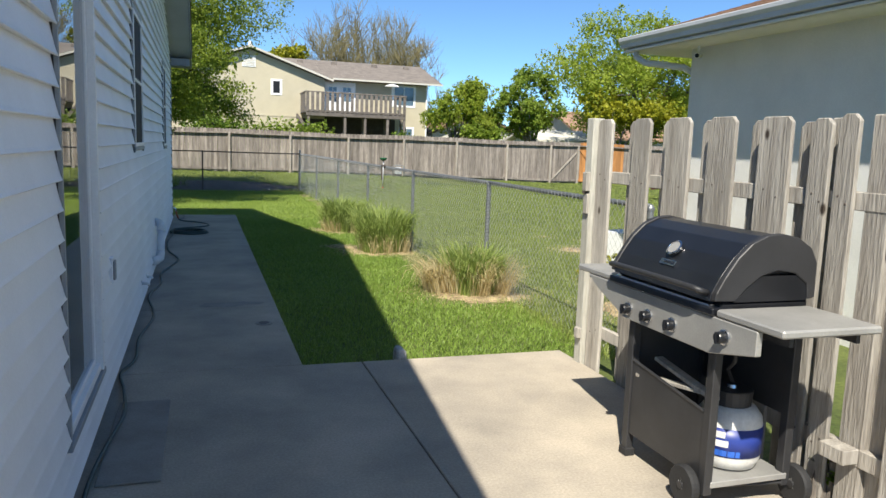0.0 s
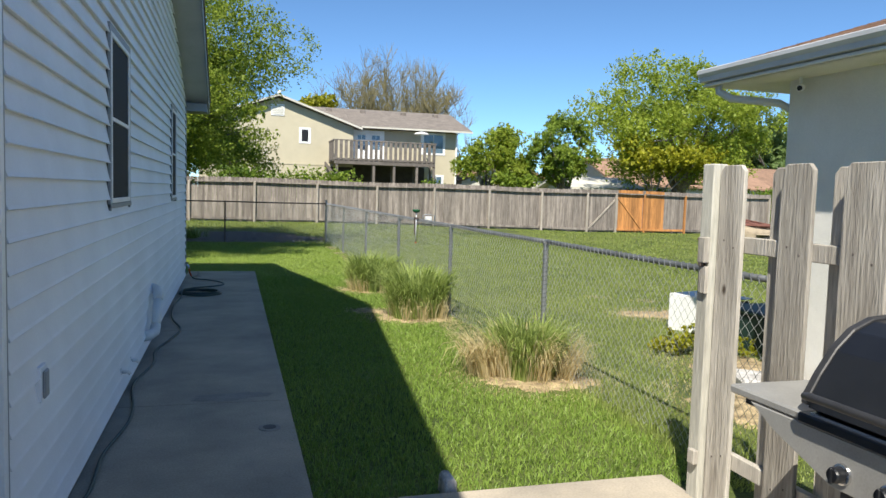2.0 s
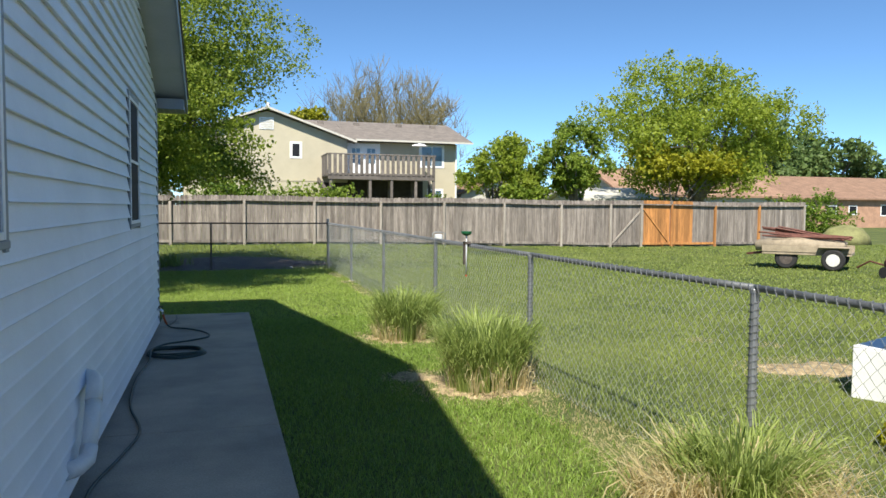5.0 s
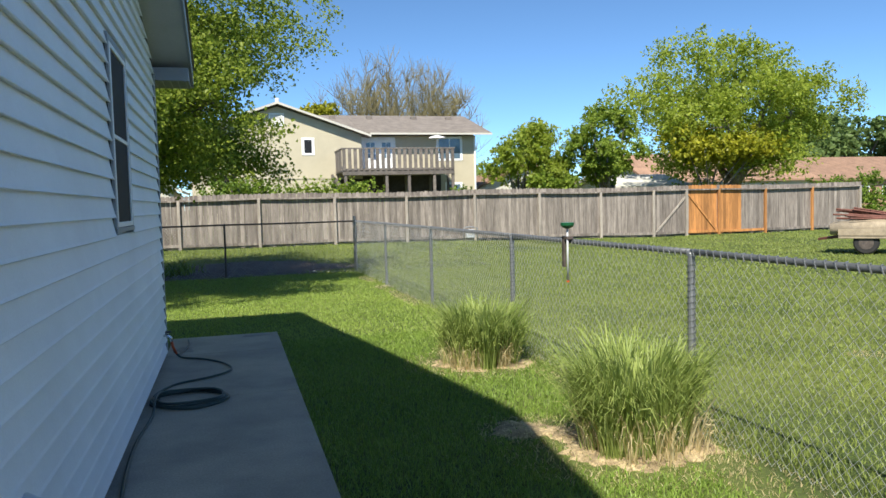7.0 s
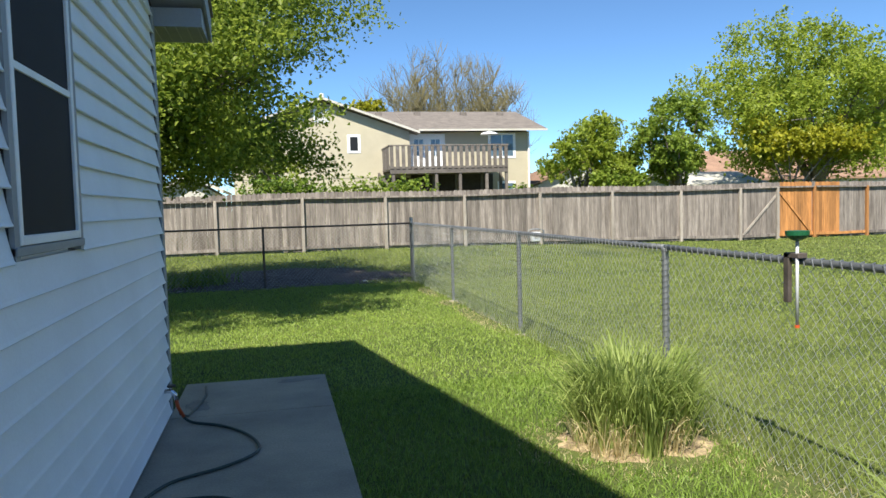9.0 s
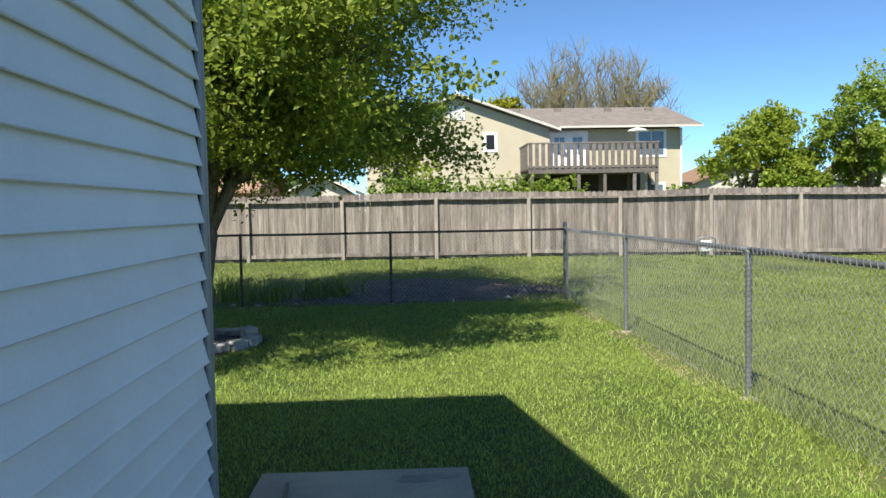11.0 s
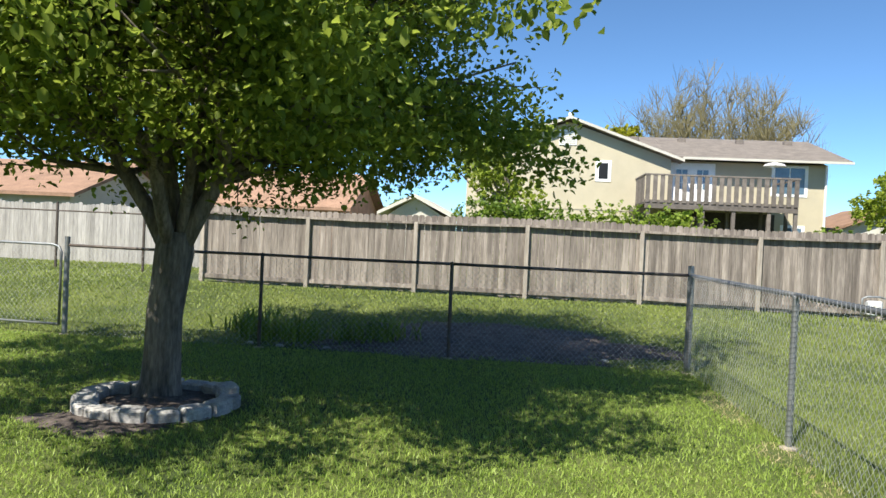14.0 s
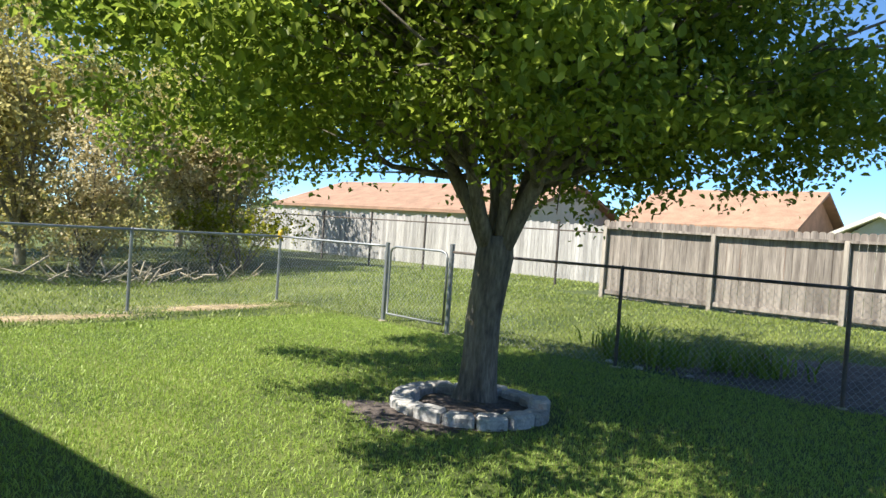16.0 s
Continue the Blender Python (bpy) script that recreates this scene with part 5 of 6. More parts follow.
simple_house(30, 44, 50, 60, 2.7, 4.9, PALE_WALL, SHINGLE_TAN, "single-storey pale house with tan roof behind the trees", wins=((33, 34.4, 1.2, 2.3), (37, 38.4, 1.2, 2.3)))
simple_house(49, 76, 56, 66, 2.75, 4.9, BRICK, SHINGLE_TAN, "long low brick house with tan shingle roof", wins=((52, 53.2, 1.3, 2.2), (54.6, 55.8, 1.3, 2.2), (57.2, 58.2, 1.3, 2.2), (61, 62.4, 1.2, 2.3)))
simple_house(19, 27, 56, 63, 2.7, 4.4, PALE_WALL, SHINGLE_TAN, "small pale house seen between the trees", "y")
simple_house(-4.6, -2.1, 45, 52, 2.55, 3.35, PALE_WALL, PALE_WALL, "small cream shed with a low gable", "y")
simple_house(-15, -7.2, 47, 56, 2.7, 4.7, BRICK, SHINGLE_TAN, "brick house with orange-tan roof beyond the fence")
simple_house(-34, -17, 40, 50, 2.6, 4.3, PALE_WALL, SHINGLE_TAN, "low pale house with tan roof beyond the pale fence")
simple_house(22, 26.5, 41, 46, 2.2, 2.9, PALE_WALL, PALE_WALL, "pale garden shed behind the dense tree")

# far woods closing the horizon
rng = np.random.default_rng(90)
ang = rng.uniform(-2.2, 2.2, 26000)
ang = np.concatenate([ang, rng.uniform(2.2, 4.08, 8000)])
rad = rng.uniform(120, 150, len(ang))
top = 4.5 + 2.0 * np.sin(ang * 23) + 1.6 * np.sin(ang * 41 + 1) + 1.0 * np.sin(ang * 90 + 2)
pts = np.stack([np.sin(ang) * rad, np.cos(ang) * rad + 10, 0.2 + top * rng.random(len(ang)) ** 0.7], 1)
v, f = leaf_cloud(pts, 1.6, rng)
tagged(new("far_woods", soup("far_woods", v, f, LEAF_FAR)), "hazy green belt of distant trees", "woods", kind="stuff")


# ---- the gas grill ----
def make_grill():
    g = thing("gas_grill", (3.0, -1.05, 0.0), "black gas grill on a charcoal cart with grey side shelves", "grill")
    fx, bx, ya, yb = 2.76, 3.2, -1.38, -0.73
    for lx, ly, lab in ((fx, yb, 1), (fx, ya, 0), (bx, yb, 1), (bx, ya, 0)):
        part("leg", Shape().box((lx - 0.022, ly - 0.025, 0.02 if lab else 0.08), (lx + 0.022, ly + 0.025, 0.8)), CART_BLACK, g, bevel=0.004)
        if lab:
            part("foot", Shape().box((lx - 0.03, ly - 0.035, 0.0), (lx + 0.03, ly + 0.035, 0.045)), RUBBER, g, bevel=0.005)
    part("front_panel", Shape().prism([(fx - 0.014, yb - 0.026, 0.13), (fx - 0.014, ya + 0.026, 0.13), (fx - 0.014, ya + 0.026, 0.46), (fx - 0.014, yb - 0.026, 0.53)], (0.018, 0, 0)), CART_BLACK, g, "plain charcoal steel panel", bevel=0.003)
    part("panel_lip", Shape().tube([(fx - 0.012, yb - 0.03, 0.535), (fx - 0.012, ya + 0.03, 0.465)], 0.008, 6), CART_BLACK, g)
    part("side_panel", Shape().box((fx + 0.02, yb - 0.012, 0.14), (bx - 0.02, yb + 0.006, 0.78)), CART_BLACK, g)
    part("back_panel", Shape().box((bx - 0.008, ya + 0.026, 0.42), (bx + 0.006, yb - 0.026, 0.78)), CART_BLACK, g)
    part("bottom_shelf", Shape().box((fx + 0.01, ya - 0.03, 0.115), (bx, yb - 0.02, 0.145)), GREY_METAL, g, "dusty grey steel shelf", bevel=0.004)
    # control panel with tapered ends
    part("control_panel", Shape().prism([(2.70, -0.30, 0.925), (2.70, -1.69, 0.925), (2.70, -1.69, 0.82), (2.70, -1.40, 0.757), (2.70, -0.70, 0.757), (2.70, -0.42, 0.86)], (0.03, 0, 0)), GREY_METAL, g, "grey brushed control panel", bevel=0.004)
    part("panel_ledge", Shape().box((2.69, -1.42, 0.927), (2.80, -0.55, 0.962)), BLACK_ENAMEL, g, bevel=0.006)
    part("drip_tray", Shape().box((2.70, -1.38, 0.963), (2.76, -0.60, 0.972)), CHROME, g)
    for ky, kz in ((-0.75, 0.815), (-0.93, 0.817), (-1.13, 0.82), (-1.50, 0.855)):
        k = part("knob", Shape().lathe([(0.026, 0.0), (0.026, -0.028), (0.022, -0.034)], (2.69, ky, kz), "x", 16), BLACK_ENAMEL, g, "black round knob")
        part("bezel", Shape().lathe([(0.036, 0.0), (0.034, -0.009), (0.028, -0.011)], (2.70, ky, kz), "x", 20), CHROME, k, "chrome ring")
        part("grip", Shape().box((2.648, ky - 0.006, kz - 0.026), (2.657, ky + 0.006, kz + 0.026)), BLACK_ENAMEL, k, bevel=0.002)
    for name, y0, y1 in (("side_shelf", -1.83, -1.43), ("side_shelf", -0.56, -0.18)):
        part(name, Shape().box((2.70, y0, 0.928), (3.2, y1, 0.962)), GREY_METAL, g, "light grey metal shelf", bevel=0.008)
        for x0 in (2.78, 3.12):
            part("shelf_bracket", Shape().box((x0, y0 + 0.05, 0.88), (x0 + 0.02, y1, 0.927)), CART_BLACK, g)
    part("firebox", Shape().box((2.74, -1.41, 0.80), (3.22, -0.57, 0.985)), BLACK_ENAMEL, g, bevel=0.01)
    prof = [(2.695, 0.985), (2.70, 1.02), (2.74, 1.09), (2.80, 1.175), (2.87, 1.24), (2.95, 1.275), (3.03, 1.283), (3.12, 1.265), (3.20, 1.215), (3.235, 1.15), (3.24, 0.99)]
    part("hood", Shape().prism([(x, -1.39, z) for x, z in reversed(prof)], (0, 0.80, 0)), BLACK_ENAMEL, g, "gloss black domed hood", bevel=0.004)
    for y in (-1.425, -0.59):
        rim = [(x, y, z + 0.008) for x, z in prof]
        cut = [(3.20, y, 0.99), (3.19, y, 1.06), (3.12, y, 1.11), (3.02, y, 1.125), (2.93, y, 1.10), (2.86, y, 1.05), (2.80, y, 0.99)]
        end = part("hood_end", Shape().prism(list(reversed(rim + cut)), (0, 0.034, 0)), CART_BLACK, g, "charcoal cast end cap", bevel=0.004)
        part("end_plate", Shape().box((2.80, y + 0.008, 0.985), (3.2, y + 0.026, 1.10)), BLACK_ENAMEL, end)
    part("handle", Shape().tube([(2.70, -1.36, 1.02), (2.655, -1.355, 1.035), (2.648, -1.33, 1.04), (2.648, -0.65, 1.04), (2.655, -0.62, 1.035), (2.70, -0.615, 1.02)], 0.014, 10), CART_BLACK, g, "dark tube handle", smooth=True)
    tilt = Matrix.Translation((2.785, -0.99, 1.165)) @ Matrix.Rotation(radians(-48), 4, "Y")
    therm = part("thermometer", Shape().lathe([(0.045, 0.0), (0.045, 0.012), (0.038, 0.016), (0.036, 0.010)], (0, 0, 0), n=24), CHROME, g, "round chrome thermometer", turn=tilt)
    part("dial", Shape().lathe([(0.034, 0.010), (0.034, 0.013)], (0, 0, 0), n=24), GREY_METAL, therm, turn=tilt)
    badge = Matrix.Translation((2.742, -1.0, 1.10)) @ Matrix.Rotation(radians(-55), 4, "Y")
    bp = part("badge", Shape().box((-0.015, -0.06, 0.0), (0.015, 0.06, 0.004)), CHROME, g, "small silver badge", turn=badge)
    part("badge_lettering", Shape().box((-0.007, -0.05, 0.0042), (0.007, 0.028, 0.005)), BLACK_ENAMEL, bp, turn=badge)
    for wx, wy in ((2.71, -1.30), (3.24, -1.42)):
        w = part("wheel", Shape().lathe([(0.055, -0.022), (0.088, -0.022), (0.094, -0.012), (0.094, 0.012), (0.088, 0.022), (0.055, 0.022)], (wx, wy, 0.095), "x", 28), RUBBER, g, "black ribbed wheel")
        part("rim", Shape().lathe([(0.056, -0.012), (0.056, 0.012)], (wx, wy, 0.095), "x", 20), CART_BLACK, w)
        part("hub", Shape().lathe([(0.018, -0.028), (0.018, 0.026)], (wx, wy, 0.095), "x", 12), CART_BLACK, w)
        sp = Shape()
        for k in range(8):
            a = k * math.pi / 4
            sp.tube([(wx - 0.017, wy + 0.016 * math.cos(a), 0.095 + 0.016 * math.sin(a)), (wx - 0.015, wy + 0.054 * math.cos(a), 0.095 + 0.054 * math.sin(a))], 0.006, 5)
        part("spokes", sp, GREY_METAL, w)
    part("axle", Shape().tube([(2.73, -1.34, 0.095), (3.22, -1.40, 0.095)], 0.008, 8), CART_BLACK, g)
    part("gas_hose", Shape().tube([(3.0, -1.22, 0.55), (2.95, -1.24, 0.62), (2.92, -1.32, 0.68), (2.9, -1.34, 0.76)], 0.009, 8), RUBBER, g, smooth=True)
    tank = thing("propane_tank", (3.0, -1.22, 0.145), "white propane tank with a blue printed sleeve on the grill shelf", "gas tank")
    c = (3.0, -1.22, 0.147)
    part("cylinder", Shape().lathe([(0.10, 0.0), (0.135, 0.01), (0.152, 0.05), (0.155, 0.1), (0.155, 0.205), (0.148, 0.25), (0.12, 0.29), (0.06, 0.31)], c, n=28), TANK_WHITE, tank, smooth=True)
    sleeve = part("sleeve", Shape().lathe([(0.1575, 0.075), (0.1575, 0.212)], c, n=28), BLUE, tank, "dark blue printed sleeve", smooth=True)
    for a0, a1, z0, z1, m in ((3.35, 3.95, 0.168, 0.198, TANK_WHITE), (3.3, 4.05, 0.125, 0.156, TANK_WHITE), (2.75, 3.2, 0.115, 0.2, GREY_METAL), (2.4, 4.4, 0.08, 0.108, GUTTER_BLUE)):
        s = Shape()
        n = 8
        for k in range(n):
            u, v = a0 + (a1 - a0) * k / n, a0 + (a1 - a0) * (k + 1) / n
            r = 0.1585 + (0.001 if z0 > 0.1 else 0)
            kk = len(s.v)
            s.v += [Vector((c[0] + r * math.cos(t), c[1] + r * math.sin(t), c[2] + z)) for t, z in ((u, z0), (v, z0), (v, z1), (u, z1))]
            s.v += [Vector((c[0] + (r - 0.0007) * math.cos(t), c[1] + (r - 0.0007) * math.sin(t), c[2] + z)) for t, z in ((u, z0), (v, z0), (v, z1), (u, z1))]
            s.f += [[kk, kk + 1, kk + 2, kk + 3], [kk + 7, kk + 6, kk + 5, kk + 4], [kk, kk + 4, kk + 5, kk + 1], [kk + 3, kk + 2, kk + 6, kk + 7]]
        part("printed_mark", s, m, sleeve)
    part("collar", Shape().lathe([(0.095, 0.29), (0.1, 0.37), (0.094, 0.375)], c, n=20), CART_BLACK, tank)
    part("valve", Shape().lathe([(0.03, 0.31), (0.03, 0.36), (0.022, 0.39)], c, n=12), CHROME, tank)
    for k, (dx, dy, rot) in enumerate(((0.0, 0.02, 24), (0.03, -0.03, 12))):
        m = Matrix.Translation((2.80 + dx, -1.05 + dy, 0.50 + 0.045 * k)) @ Matrix.Rotation(radians(-6 + 12 * k), 4, "X") @ Matrix.Rotation(radians(rot - 15), 4, "Z")
        tagged(new("wood_scrap", Shape().box((-0.02, -0.25, -0.02), (0.03, 0.25, 0.0)).mesh("wood_scrap", PICKET_WOOD, bevel=0.003, turn=m)), "split wooden scrap leaning in the grill cart", "wood scrap", "wood scraps")


GUTTER_BLUE = surface("bright_blue_print", (0.03, 0.12, 0.5), 0.4, 0.1, 6, 60, 0.05, 0.0)
make_grill()

# ---- fittings on the house wall ----
vent = thing("vent_pipe", (0.06, 5.2, 0.2), "white plastic vent pipe with two elbows on the wall", "pipe")
part("pipe", Shape().tube([(0.1, 5.2, 0.25), (0.1, 5.4, 0.5)], 0.046, 14), PVC, vent, smooth=True)
part("elbow", Shape().tube([(0.1, 5.39, 0.49), (0.1, 5.44, 0.55), (0.085, 5.56, 0.57), (0.05, 5.66, 0.575), (0.0, 5.72, 0.575)], 0.05, 14), PVC, vent, smooth=True)
part("elbow", Shape().tube([(0.1, 5.21, 0.27), (0.095, 5.16, 0.21), (0.06, 5.07, 0.195), (0.0, 5.02, 0.19)], 0.05, 14), PVC, vent, smooth=True)
box1 = thing("outlet_box", (0.02, 0.97, 0.75), "small grey weatherproof outlet box on the siding", "outlet")
part("back_plate", Shape().box((0.008, 0.92, 0.70), (0.036, 1.02, 0.86)), SIDING, box1, bevel=0.003)
part("cover", Shape().box((0.036, 0.935, 0.715), (0.05, 1.005, 0.84)), TRIM_GREY, box1, bevel=0.006)
for fy, fz in ((3.42, 0.23), (3.95, 0.2)):
    fa = thing("wall_fitting", (0.02, fy, fz), "small white pipe stub on the siding", "pipe", "wall fittings")
    part("flange", Shape().lathe([(0.03, 0.0), (0.03, 0.012)], (0.012, fy, fz), "x", 14), PVC, fa)
    part("stub", Shape().tube([(0.02, fy, fz), (0.07, fy, fz), (0.085, fy, fz - 0.02)], 0.014, 10), PVC, fa, smooth=True)
fau = thing("hose_bib", (0.03, 11.18, 0.25), "brass hose bib with a red-handled hose end at the house corner", "faucet")
part("spout", Shape().tube([(0.0, 11.18, 0.27), (0.06, 11.18, 0.27), (0.085, 11.18, 0.24), (0.09, 11.18, 0.20)], 0.016, 10), CHROME, fau, smooth=True)
part("wheel_handle", Shape().lathe([(0.03, 0), (0.032, 0.008), (0.03, 0.014)], (0.06, 11.18, 0.30), n=14), DARK_STEEL, fau)
part("stem", Shape().tube([(0.06, 11.18, 0.26), (0.06, 11.18, 0.30)], 0.006, 6), CHROME, fau)
part("connector", Shape().tube([(0.09, 11.18, 0.20), (0.1, 11.19, 0.14), (0.13, 11.23, 0.06)], 0.014, 8), ORANGE, fau, "orange hose connector", smooth=True)

part("short_hose", Shape().tube([(0.09, 11.18, 0.2), (0.11, 11.22, 0.08), (0.14, 11.4, 0.014), (0.2, 11.75, 0.012), (0.22, 12.05, 0.012), (0.19, 12.35, 0.012)], 0.0095, 8), HOSE, fau, smooth=True)


def smooth_path(pts, per=8):
    out = []
    p = [Vector(q) for q in pts]
    p = [2 * p[0] - p[1]] + p + [2 * p[-1] - p[-2]]
    for i in range(1, len(p) - 2):
        for k in range(per):
            t = k / per
            a, b, c, d = p[i - 1], p[i], p[i + 1], p[i + 2]
            out.append(0.5 * ((2 * b) + (c - a) * t + (2 * a - 5 * b + 4 * c - d) * t * t + (3 * b - a - 3 * c + d) * t ** 3))
    return out + [p[-2]]


hose = [(0.13, 11.23, 0.05), (0.2, 11.2, 0.015), (0.42, 11.05, 0.012), (0.62, 10.75, 0.012), (0.69, 10.4, 0.012), (0.5, 10.15, 0.012), (0.2, 9.95, 0.012), (0.06, 9.6, 0.012)]
for k in range(34):
    a = math.pi * 0.85 + k * 2 * math.pi / 8
    wob = 0.03 * math.sin(k * 1.7)
    hose.append((0.36 + (0.29 + wob) * math.cos(a), 9.33 + (0.27 - wob) * math.sin(a), 0.012 + 0.012 * (k // 8) + 0.004 * math.sin(k)))
hose += [(0.1, 8.9, 0.012), (0.06, 8.2, 0.012), (0.08, 7.5, 0.012), (0.13, 7.0, 0.012), (0.26, 6.35, 0.012), (0.2, 5.8, 0.012), (0.1, 5.2, 0.012), (0.13, 4.6, 0.012), (0.05, 3.9, 0.012), (0.13, 3.2, 0.012),
         (0.14, 2.8, 0.012), (0.08, 2.2, 0.012), (0.1, 1.6, 0.012), (0.035, 1.25, 0.014), (0.09, 0.85, 0.026), (0.13, 0.4, 0.026), (0.09, -0.05, 0.026), (0.065, -0.4, 0.026), (0.06, -0.8, 0.014), (0.07, -2, 0.012), (0.06, -4, 0.012)]
hp = thing("garden_hose", (0.36, 9.3, 0.0), "dark green garden hose coiled on the concrete walk", "hose")
part("tube", Shape().tube(smooth_path(hose, 6), 0.0105, 8), HOSE, hp, smooth=True)
dr = thing("drain_cover", (1.09, 2.57, 0.0), "small round metal drain cover set in the walk", "drain cover")
part("ring", Shape().lathe([(0.075, 0.0), (0.075, 0.006), (0.06, 0.008)], (1.09, 2.57, 0.0), n=20), CONCRETE_DARK, dr)
part("lid", Shape().lathe([(0.045, 0.006), (0.045, 0.011), (0.02, 0.012)], (1.09, 2.57, 0.0), n=16), DARK_STEEL, dr)
solid("edging_stone", Shape().prism([(1.98, 1.27, -0.1), (2.07, 1.27, -0.1), (2.06, 1.27, 0.05), (2.03, 1.27, 0.075), (1.99, 1.27, 0.06)], (0, 0.14, 0)), STONE, "small rounded grey stone at the edge of the patio", "stone", bevel=0.012)

# ---- stone ring round the tree ----
ring = thing("stone_ring", (*TREE, gz(*TREE)), "ring of tumbled grey edging stones around the tree", "edging")
cx, cy = -1.76, 17.72
rr = random.Random(9)
for k in range(15):
    a0, a1 = 2 * math.pi * (k + 0.03) / 15, 2 * math.pi * (k + 0.97) / 15
    r0, r1 = 0.53 + rr.uniform(-0.015, 0.015), 0.735 + rr.uniform(-0.02, 0.02)
    h = 0.115 + rr.uniform(-0.015, 0.02) + (0.05 if k == 1 else 0)
    z = gz(cx, cy) - 0.03
    am = (a0 + a1) / 2
    s = Shape().prism([(cx + r * math.cos(a), cy + r * math.sin(a), z) for r, a in ((r0, a0), (r1, a0), (r1 * 1.012, am), (r1, a1), (r0, a1), (r0 * 0.985, am))], (0, 0, h + 0.03))
    part("stone", s, STONE, ring, bevel=0.022)
stain(cx, cy, 0.6, 0.6, 5, MULCH, "tree_mulch", "dark mulch inside the stone ring", 0.03, 0.02)
stain(cx - 0.15, cy - 0.7, 0.75, 0.35, 6, MULCH, "worn_soil", "worn brown soil beside the stone ring", 0.01, 0.012)
PATCHES.append((cx, cy, 0.8, 0.8))
PATCHES.append((cx - 0.15, cy - 0.7, 0.65, 0.3))

# ---- things along the fences and in the next yard ----
rg = thing("rain_gauge", (3.69, 9.08, 0.85), "rain gauge with a green funnel clamped to the chain-link fence", "rain gauge")
part("funnel", Shape().lathe([(0.018, 0.0), (0.045, 0.012), (0.062, 0.03), (0.064, 0.055), (0.058, 0.055)], (3.69, 9.04, 1.335), n=20), GREEN_PLASTIC, rg, "green plastic funnel")
part("tube", Shape().tube([(3.69, 9.04, 1.34), (3.69, 9.04, 0.86)], 0.009, 10), GUTTER, rg, smooth=True)
part("tip", Shape().tube([(3.69, 9.04, 0.86), (3.69, 9.04, 0.845)], 0.013, 10), ORANGE, rg)
part("bracket", Shape().box((3.68, 9.10, 0.98), (3.705, 9.145, 1.26)), DARK_STEEL, rg, "dark metal bracket", bevel=0.003)
part("clamp", Shape().box((3.68, 9.02, 1.235), (3.74, 9.14, 1.265)), DARK_STEEL, rg, bevel=0.003)

mx, my = 8.55, 26.75
mz = gz(mx, my)
met = thing("gas_meter", (mx, my, mz), "grey gas meter on bent pipes before the privacy fence", "gas meter")
part("body", Shape().box((mx - 0.14, my - 0.1, mz + 0.12), (mx + 0.14, my + 0.1, mz + 0.42)), GUTTER, met, bevel=0.03)
part("dial", Shape().lathe([(0.07, 0.0), (0.07, -0.02)], (mx, my - 0.1, mz + 0.3), "y", 16), TANK_WHITE, met)
part("pipe", Shape().tube([(mx - 0.22, my, mz - 0.05), (mx - 0.22, my, mz + 0.46), (mx - 0.12, my, mz + 0.5), (mx + 0.12, my, mz + 0.5), (mx + 0.26, my, mz + 0.46), (mx + 0.26, my, mz - 0.05)], 0.022, 8), GALV, met, smooth=True)

TX, TY = 17.6, 18.5
tz = gz(TX, TY)
tr = thing("utility_trailer", (TX, TY, tz), "old utility trailer loaded with canvas rolls and rusty rods", "trailer")
part("bed", Shape().box((TX - 0.75, TY - 1.2, tz + 0.42), (TX + 0.75, TY + 1.15, tz + 0.5)), TAN_ROLL, tr, bevel=0.01)
for sx in (-0.77, 0.73):
    part("side_rail", Shape().box((TX + sx, TY - 1.2, tz + 0.5), (TX + sx + 0.04, TY + 1.15, tz + 0.68)), TAN_ROLL, tr, bevel=0.004)
part("tongue", Shape().prism([(TX - 0.5, TY + 1.15, tz + 0.42), (TX - 0.04, TY + 1.7, tz + 0.34), (TX + 0.04, TY + 1.7, tz + 0.34), (TX + 0.5, TY + 1.15, tz + 0.42)], (0, 0, 0.06)), RUST, tr)
part("fender", Shape().box((TX - 1.0, TY - 1.15, tz + 0.64), (TX - 0.77, TY - 0.35, tz + 0.69)), TAN_ROLL, tr, bevel=0.02)
for sx, sy, rim in ((-0.88, -0.75, TANK_WHITE), (0.88, -0.75, TANK_WHITE), (-0.6, 0.5, DARK_STEEL)):
    at = (TX + sx, TY + sy, tz + 0.31)
    w = part("wheel", Shape().lathe([(0.17, -0.09), (0.27, -0.09), (0.31, -0.06), (0.31, 0.06), (0.27, 0.09), (0.17, 0.09)], at, "x", 24), RUBBER, tr, "black tyre")
    part("rim", Shape().lathe([(0.175, -0.094), (0.13, -0.07), (0.05, -0.097), (0.05, 0.07), (0.175, 0.07)], at, "x", 18), rim, w, "white steel rim" if rim == TANK_WHITE else "")
for k in range(4):
    x0 = TX - 0.5 + 0.33 * k
    part("canvas_roll", Shape().tube([(x0, TY - 1.0, tz + 0.66), (x0 - 0.03, TY + 0.2, tz + 0.7 + 0.03 * k), (x0 + 0.04, TY + 1.35, tz + 0.66)], [0.14, 0.2, 0.16], 12), TAN_ROLL, tr, smooth=True)
rq = random.Random(4)
for k in range(22):
    x0 = TX - 0.6 + rq.random() * 1.2
    part("rod", Shape().tube([(x0, TY - 1.2 + rq.random() * 0.5, tz + 0.86 + rq.random() * 0.1), (x0 + rq.uniform(-0.3, 0.3), TY + 0.7 + rq.random() * 0.6, tz + 0.92 + rq.random() * 0.3)], 0.026, 5), RUST, tr)
tr.rotation_euler = (0, 0, 0.72)
reel = thing("rusty_implement", (17.3, 15.4, gz(17.3, 15.4)), "rusty red hand implement with a round drum and small wheels", "implement")
rz = gz(17.3, 15.4)
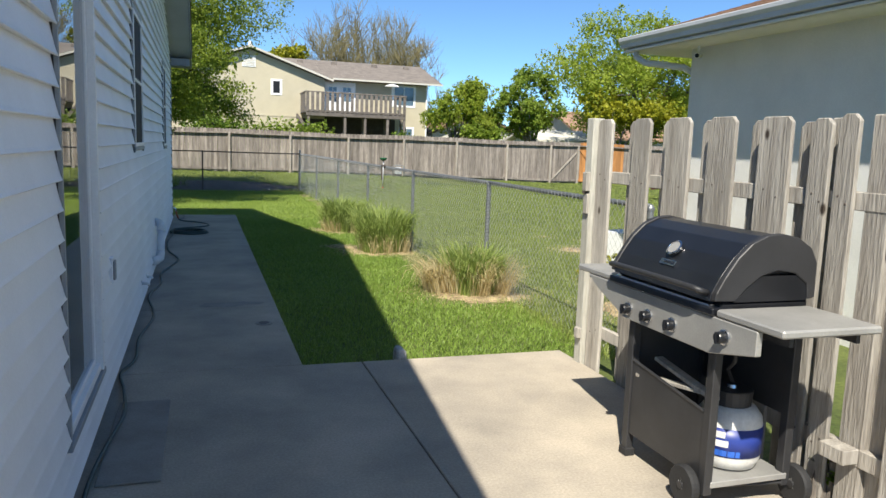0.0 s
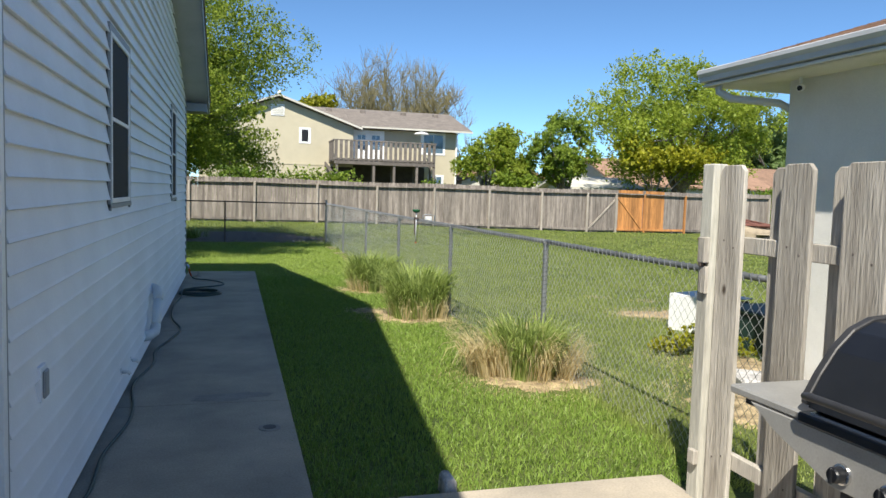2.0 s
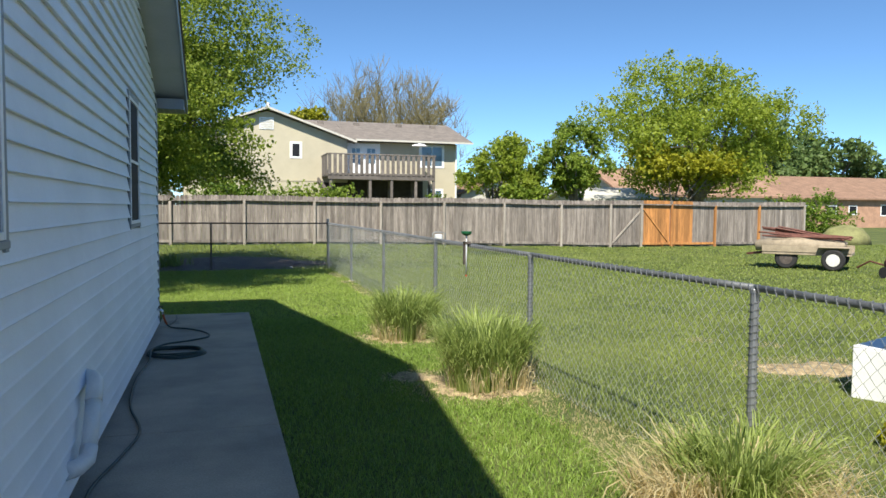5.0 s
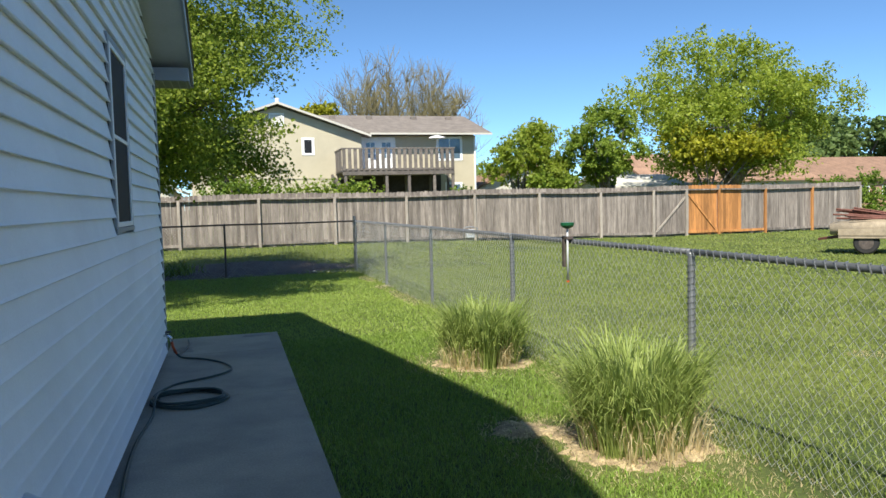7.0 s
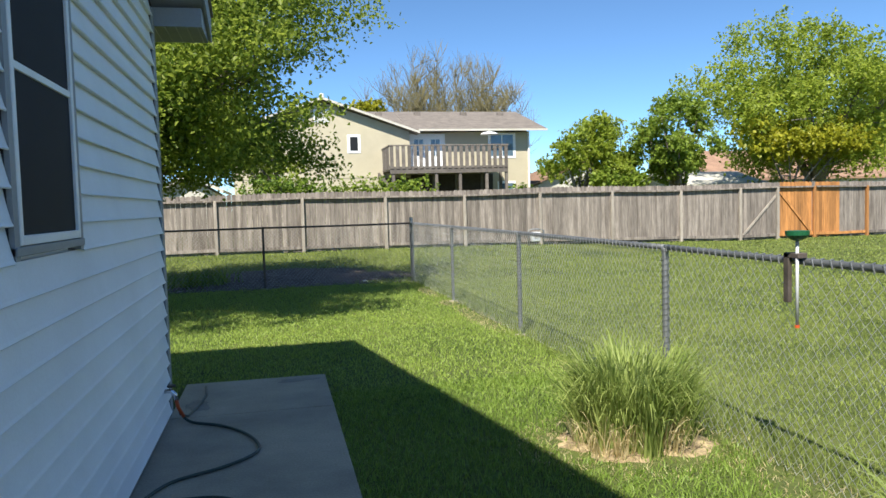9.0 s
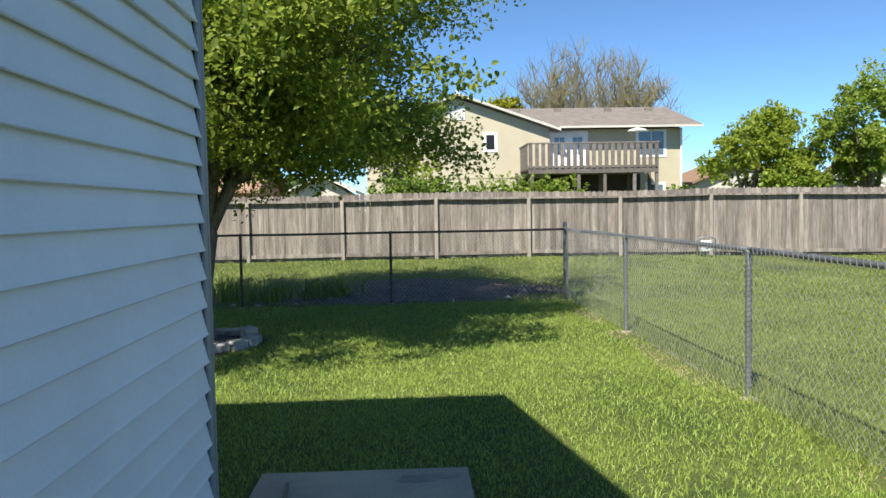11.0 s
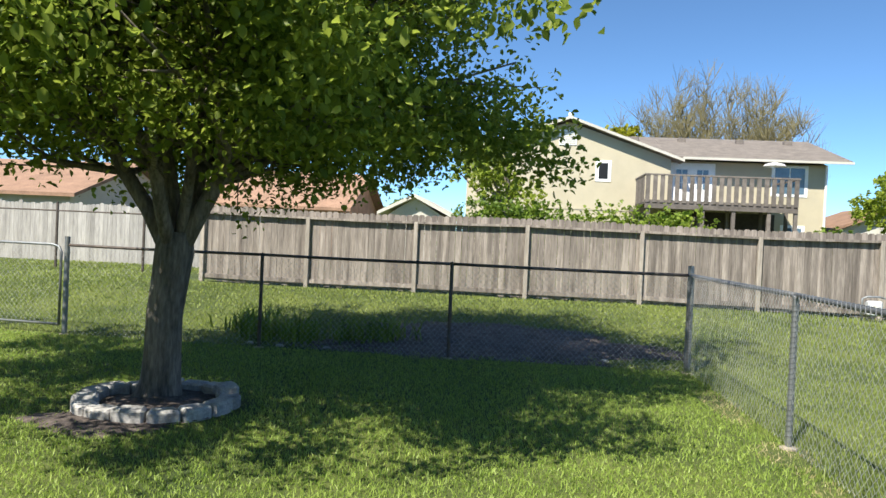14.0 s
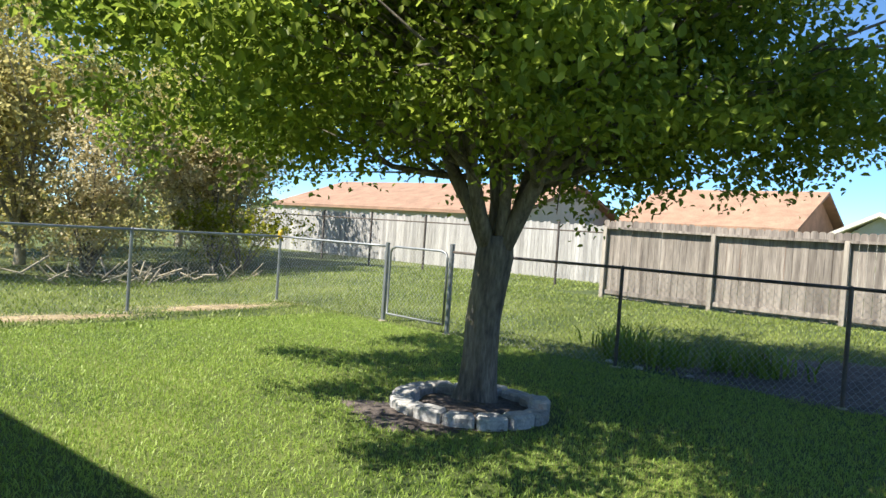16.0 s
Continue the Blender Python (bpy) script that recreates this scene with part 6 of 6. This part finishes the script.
part("drum", Shape().lathe([(0.05, -0.18), (0.22, -0.16), (0.25, 0.0), (0.22, 0.16), (0.05, 0.18)], (17.3, 15.2, rz + 0.37), "x", 18), RUST, reel, smooth=True)
for dx in (-0.26, 0.26):
    part("wheel", Shape().lathe([(0.1, -0.03), (0.15, -0.03), (0.15, 0.03), (0.1, 0.03)], (17.3 + dx, 15.3, rz + 0.15), "x", 16), RUBBER, reel)
part("handle", Shape().tube([(17.3, 15.4, rz + 0.3), (17.3, 16.0, rz + 0.4), (17.3, 16.4, rz + 0.2)], 0.025, 6), RUST, reel)

wz = gz(6.5, 5.6)
crate = thing("white_bin", (6.75, 5.75, wz), "white plastic bin lying open on the sandy soil", "bin")
part("shell", Shape().prism([(6.42, 5.95, wz), (7.25, 6.35, wz), (7.25, 6.35, wz + 0.45), (6.42, 5.95, wz + 0.47)], (0.04, -0.04, 0)).prism([(6.42, 5.95, wz), (6.46, 5.91, wz), (6.78, 5.35, wz), (6.74, 5.33, wz)], (0, 0, 0.47)).prism([(6.42, 5.95, wz + 0.47), (7.25, 6.35, wz + 0.45), (7.55, 5.72, wz + 0.42), (6.75, 5.33, wz + 0.46)], (0, 0, 0.02)), WHITE_PLASTIC, crate, bevel=0.006)
# a black plate fills the open end, coloured as the shade inside the bin
part("inner_shade", Shape().prism([(6.80, 5.37, wz + 0.02), (7.5, 5.72, wz + 0.02), (7.5, 5.72, wz + 0.4), (6.80, 5.37, wz + 0.43)], (-0.02, 0.04, 0)), BLACK_ENAMEL, crate, "black plate painted as the shade inside the open end")
gb2 = thing("storage_box", (7.2, 4.4, wz), "dark green plastic storage box beside the garage", "box")
part("body", Shape().box((6.6, 4.35, wz), (7.6, 5.1, wz + 0.42)), DARK_GREEN, gb2, bevel=0.02)
part("lid", Shape().box((6.57, 4.32, wz + 0.42), (7.63, 5.13, wz + 0.47)), DARK_GREEN, gb2, bevel=0.015)
solid("flat_stone", Shape().prism([(5.3, 3.0, -0.05), (5.9, 2.7, -0.05), (6.0, 3.1, -0.05), (5.5, 3.5, -0.05)], (0, 0, 0.1)), STONE, "flat pinkish stone slab on sandy soil", "stone", bevel=0.02)
solid("tarp_heap", Shape().lathe([(1.1, 0.0), (1.0, 0.4), (0.7, 0.75), (0.2, 0.9)], (28.6, 28.0, gz(28, 28)), n=14), HEAP, "faded yellow-green tarp-covered heap in the far yard", "heap", smooth=True)
bz = thing("brush_pile", (-12.6, 20.4, gz(-12.6, 20.4)), "pile of cut grey branches beyond the chain-link fence", "brush pile")
rq = random.Random(14)
for k in range(70):
    x0, y0 = -12.7 + rq.uniform(-0.6, 0.6), 20.4 + rq.uniform(-2.6, 2.6)
    part("branch", Shape().tube([(x0, y0, rq.uniform(0, 0.2)), (x0 + rq.uniform(-0.5, 0.5), y0 + rq.uniform(-0.6, 0.6), rq.uniform(0.1, 0.55))], rq.uniform(0.008, 0.025), 5), BARK_PALE, bz)


# ---- lawn blades ----
def lawn(name, x0, x1, y0, y1, per_m2, height, width, material, label, seed, keep_out):
    rng = np.random.default_rng(seed)
    n = int((x1 - x0) * (y1 - y0) * per_m2)
    x, y = rng.uniform(x0, x1, n), rng.uniform(y0, y1, n)
    ok = np.ones(n, bool)
    for a, b, c, d in keep_out:
        ok &= ~((x > a) & (x < b) & (y > c) & (y < d))
    for sx, sy, rx, ry in PATCHES:
        k = ((x - sx) / rx) ** 2 + ((y - sy) / ry) ** 2 + 0.35 * np.sin(x * 19 + 2 * np.sin(y * 13)) * np.sin(y * 17 + x * 5)
        ok &= ~((k < 1.15) & (rng.random(n) < np.clip(1.55 - k, 0, 0.93)))
    x, y = x[ok], y[ok]
    c = np.stack([x, y, ground_z(x, y) - 0.008], 1)
    v, f = blades(c, height, width, 1.25, rng)
    tagged(new(name, soup(name, v, f, material)), label, "grass", kind="stuff")


def thatch():
    """Short dry straw strewn over the bare patches and past their edges."""
    rng = np.random.default_rng(88)
    rows = []
    for sx, sy, rx, ry in PATCHES[:18]:
        n = int(1300 * rx * ry * 3.1)
        a, k = rng.uniform(0, 6.283, n), np.sqrt(rng.random(n)) * 1.3
        rows.append(np.stack([sx + rx * k * np.cos(a), sy + ry * k * np.sin(a)], 1))
    p = np.concatenate(rows)
    c = np.concatenate([p, ground_z(p[:, 0], p[:, 1])[:, None]], 1)
    v, f = blades(c, 0.036, 0.005, 2.4, rng)
    tagged(new("dry_thatch", soup("dry_thatch", v, f, STRAW)), "dry straw thatch on bare soil", "straw", kind="stuff")


thatch()
PAVED = [(-9.2, WALK_W + 0.005, -8, FAR + 0.05), (-0.05, WALK_W + 0.005, 11, WALK_END + 0.01), (-1, 3.37, -8, PATIO_END + 0.01), (6.0, 14, -8, GY + 0.1)]
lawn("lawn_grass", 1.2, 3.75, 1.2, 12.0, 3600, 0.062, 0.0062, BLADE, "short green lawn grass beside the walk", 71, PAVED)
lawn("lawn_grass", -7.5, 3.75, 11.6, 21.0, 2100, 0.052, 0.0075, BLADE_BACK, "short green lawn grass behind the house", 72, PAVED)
lawn("lawn_grass", -9.5, 9.0, 21.0, 27.3, 330, 0.07, 0.014, BLADE_FAR, "rough lawn grass behind the back fence", 73, PAVED)
lawn("lawn_grass", 3.75, 7.5, 1.0, 21.0, 1500, 0.05, 0.008, BLADE_FAR, "rough dry-green grass in the next yard", 74, PAVED)
lawn("lawn_grass", 7.5, 12.0, 3.0, 24.0, 700, 0.055, 0.012, BLADE_FAR, "rough dry-green grass across the next yard", 78, PAVED)
lawn("lawn_grass", 12.0, 30.0, 6.0, 27.3, 230, 0.06, 0.02, BLADE_FAR, "rough dry-green grass in the far yard", 75, PAVED)
lawn("lawn_grass", -14.0, -7.0, 10.0, 32.9, 160, 0.08, 0.02, BLADE_FAR, "rough grass beyond the side fence", 76, PAVED)
lawn("fence_line_grass", 3.6, 4.15, 1.0, 21.0, 500, 0.17, 0.006, BLADE_FAR, "longer unmown grass along the chain-link fence", 77, PAVED)
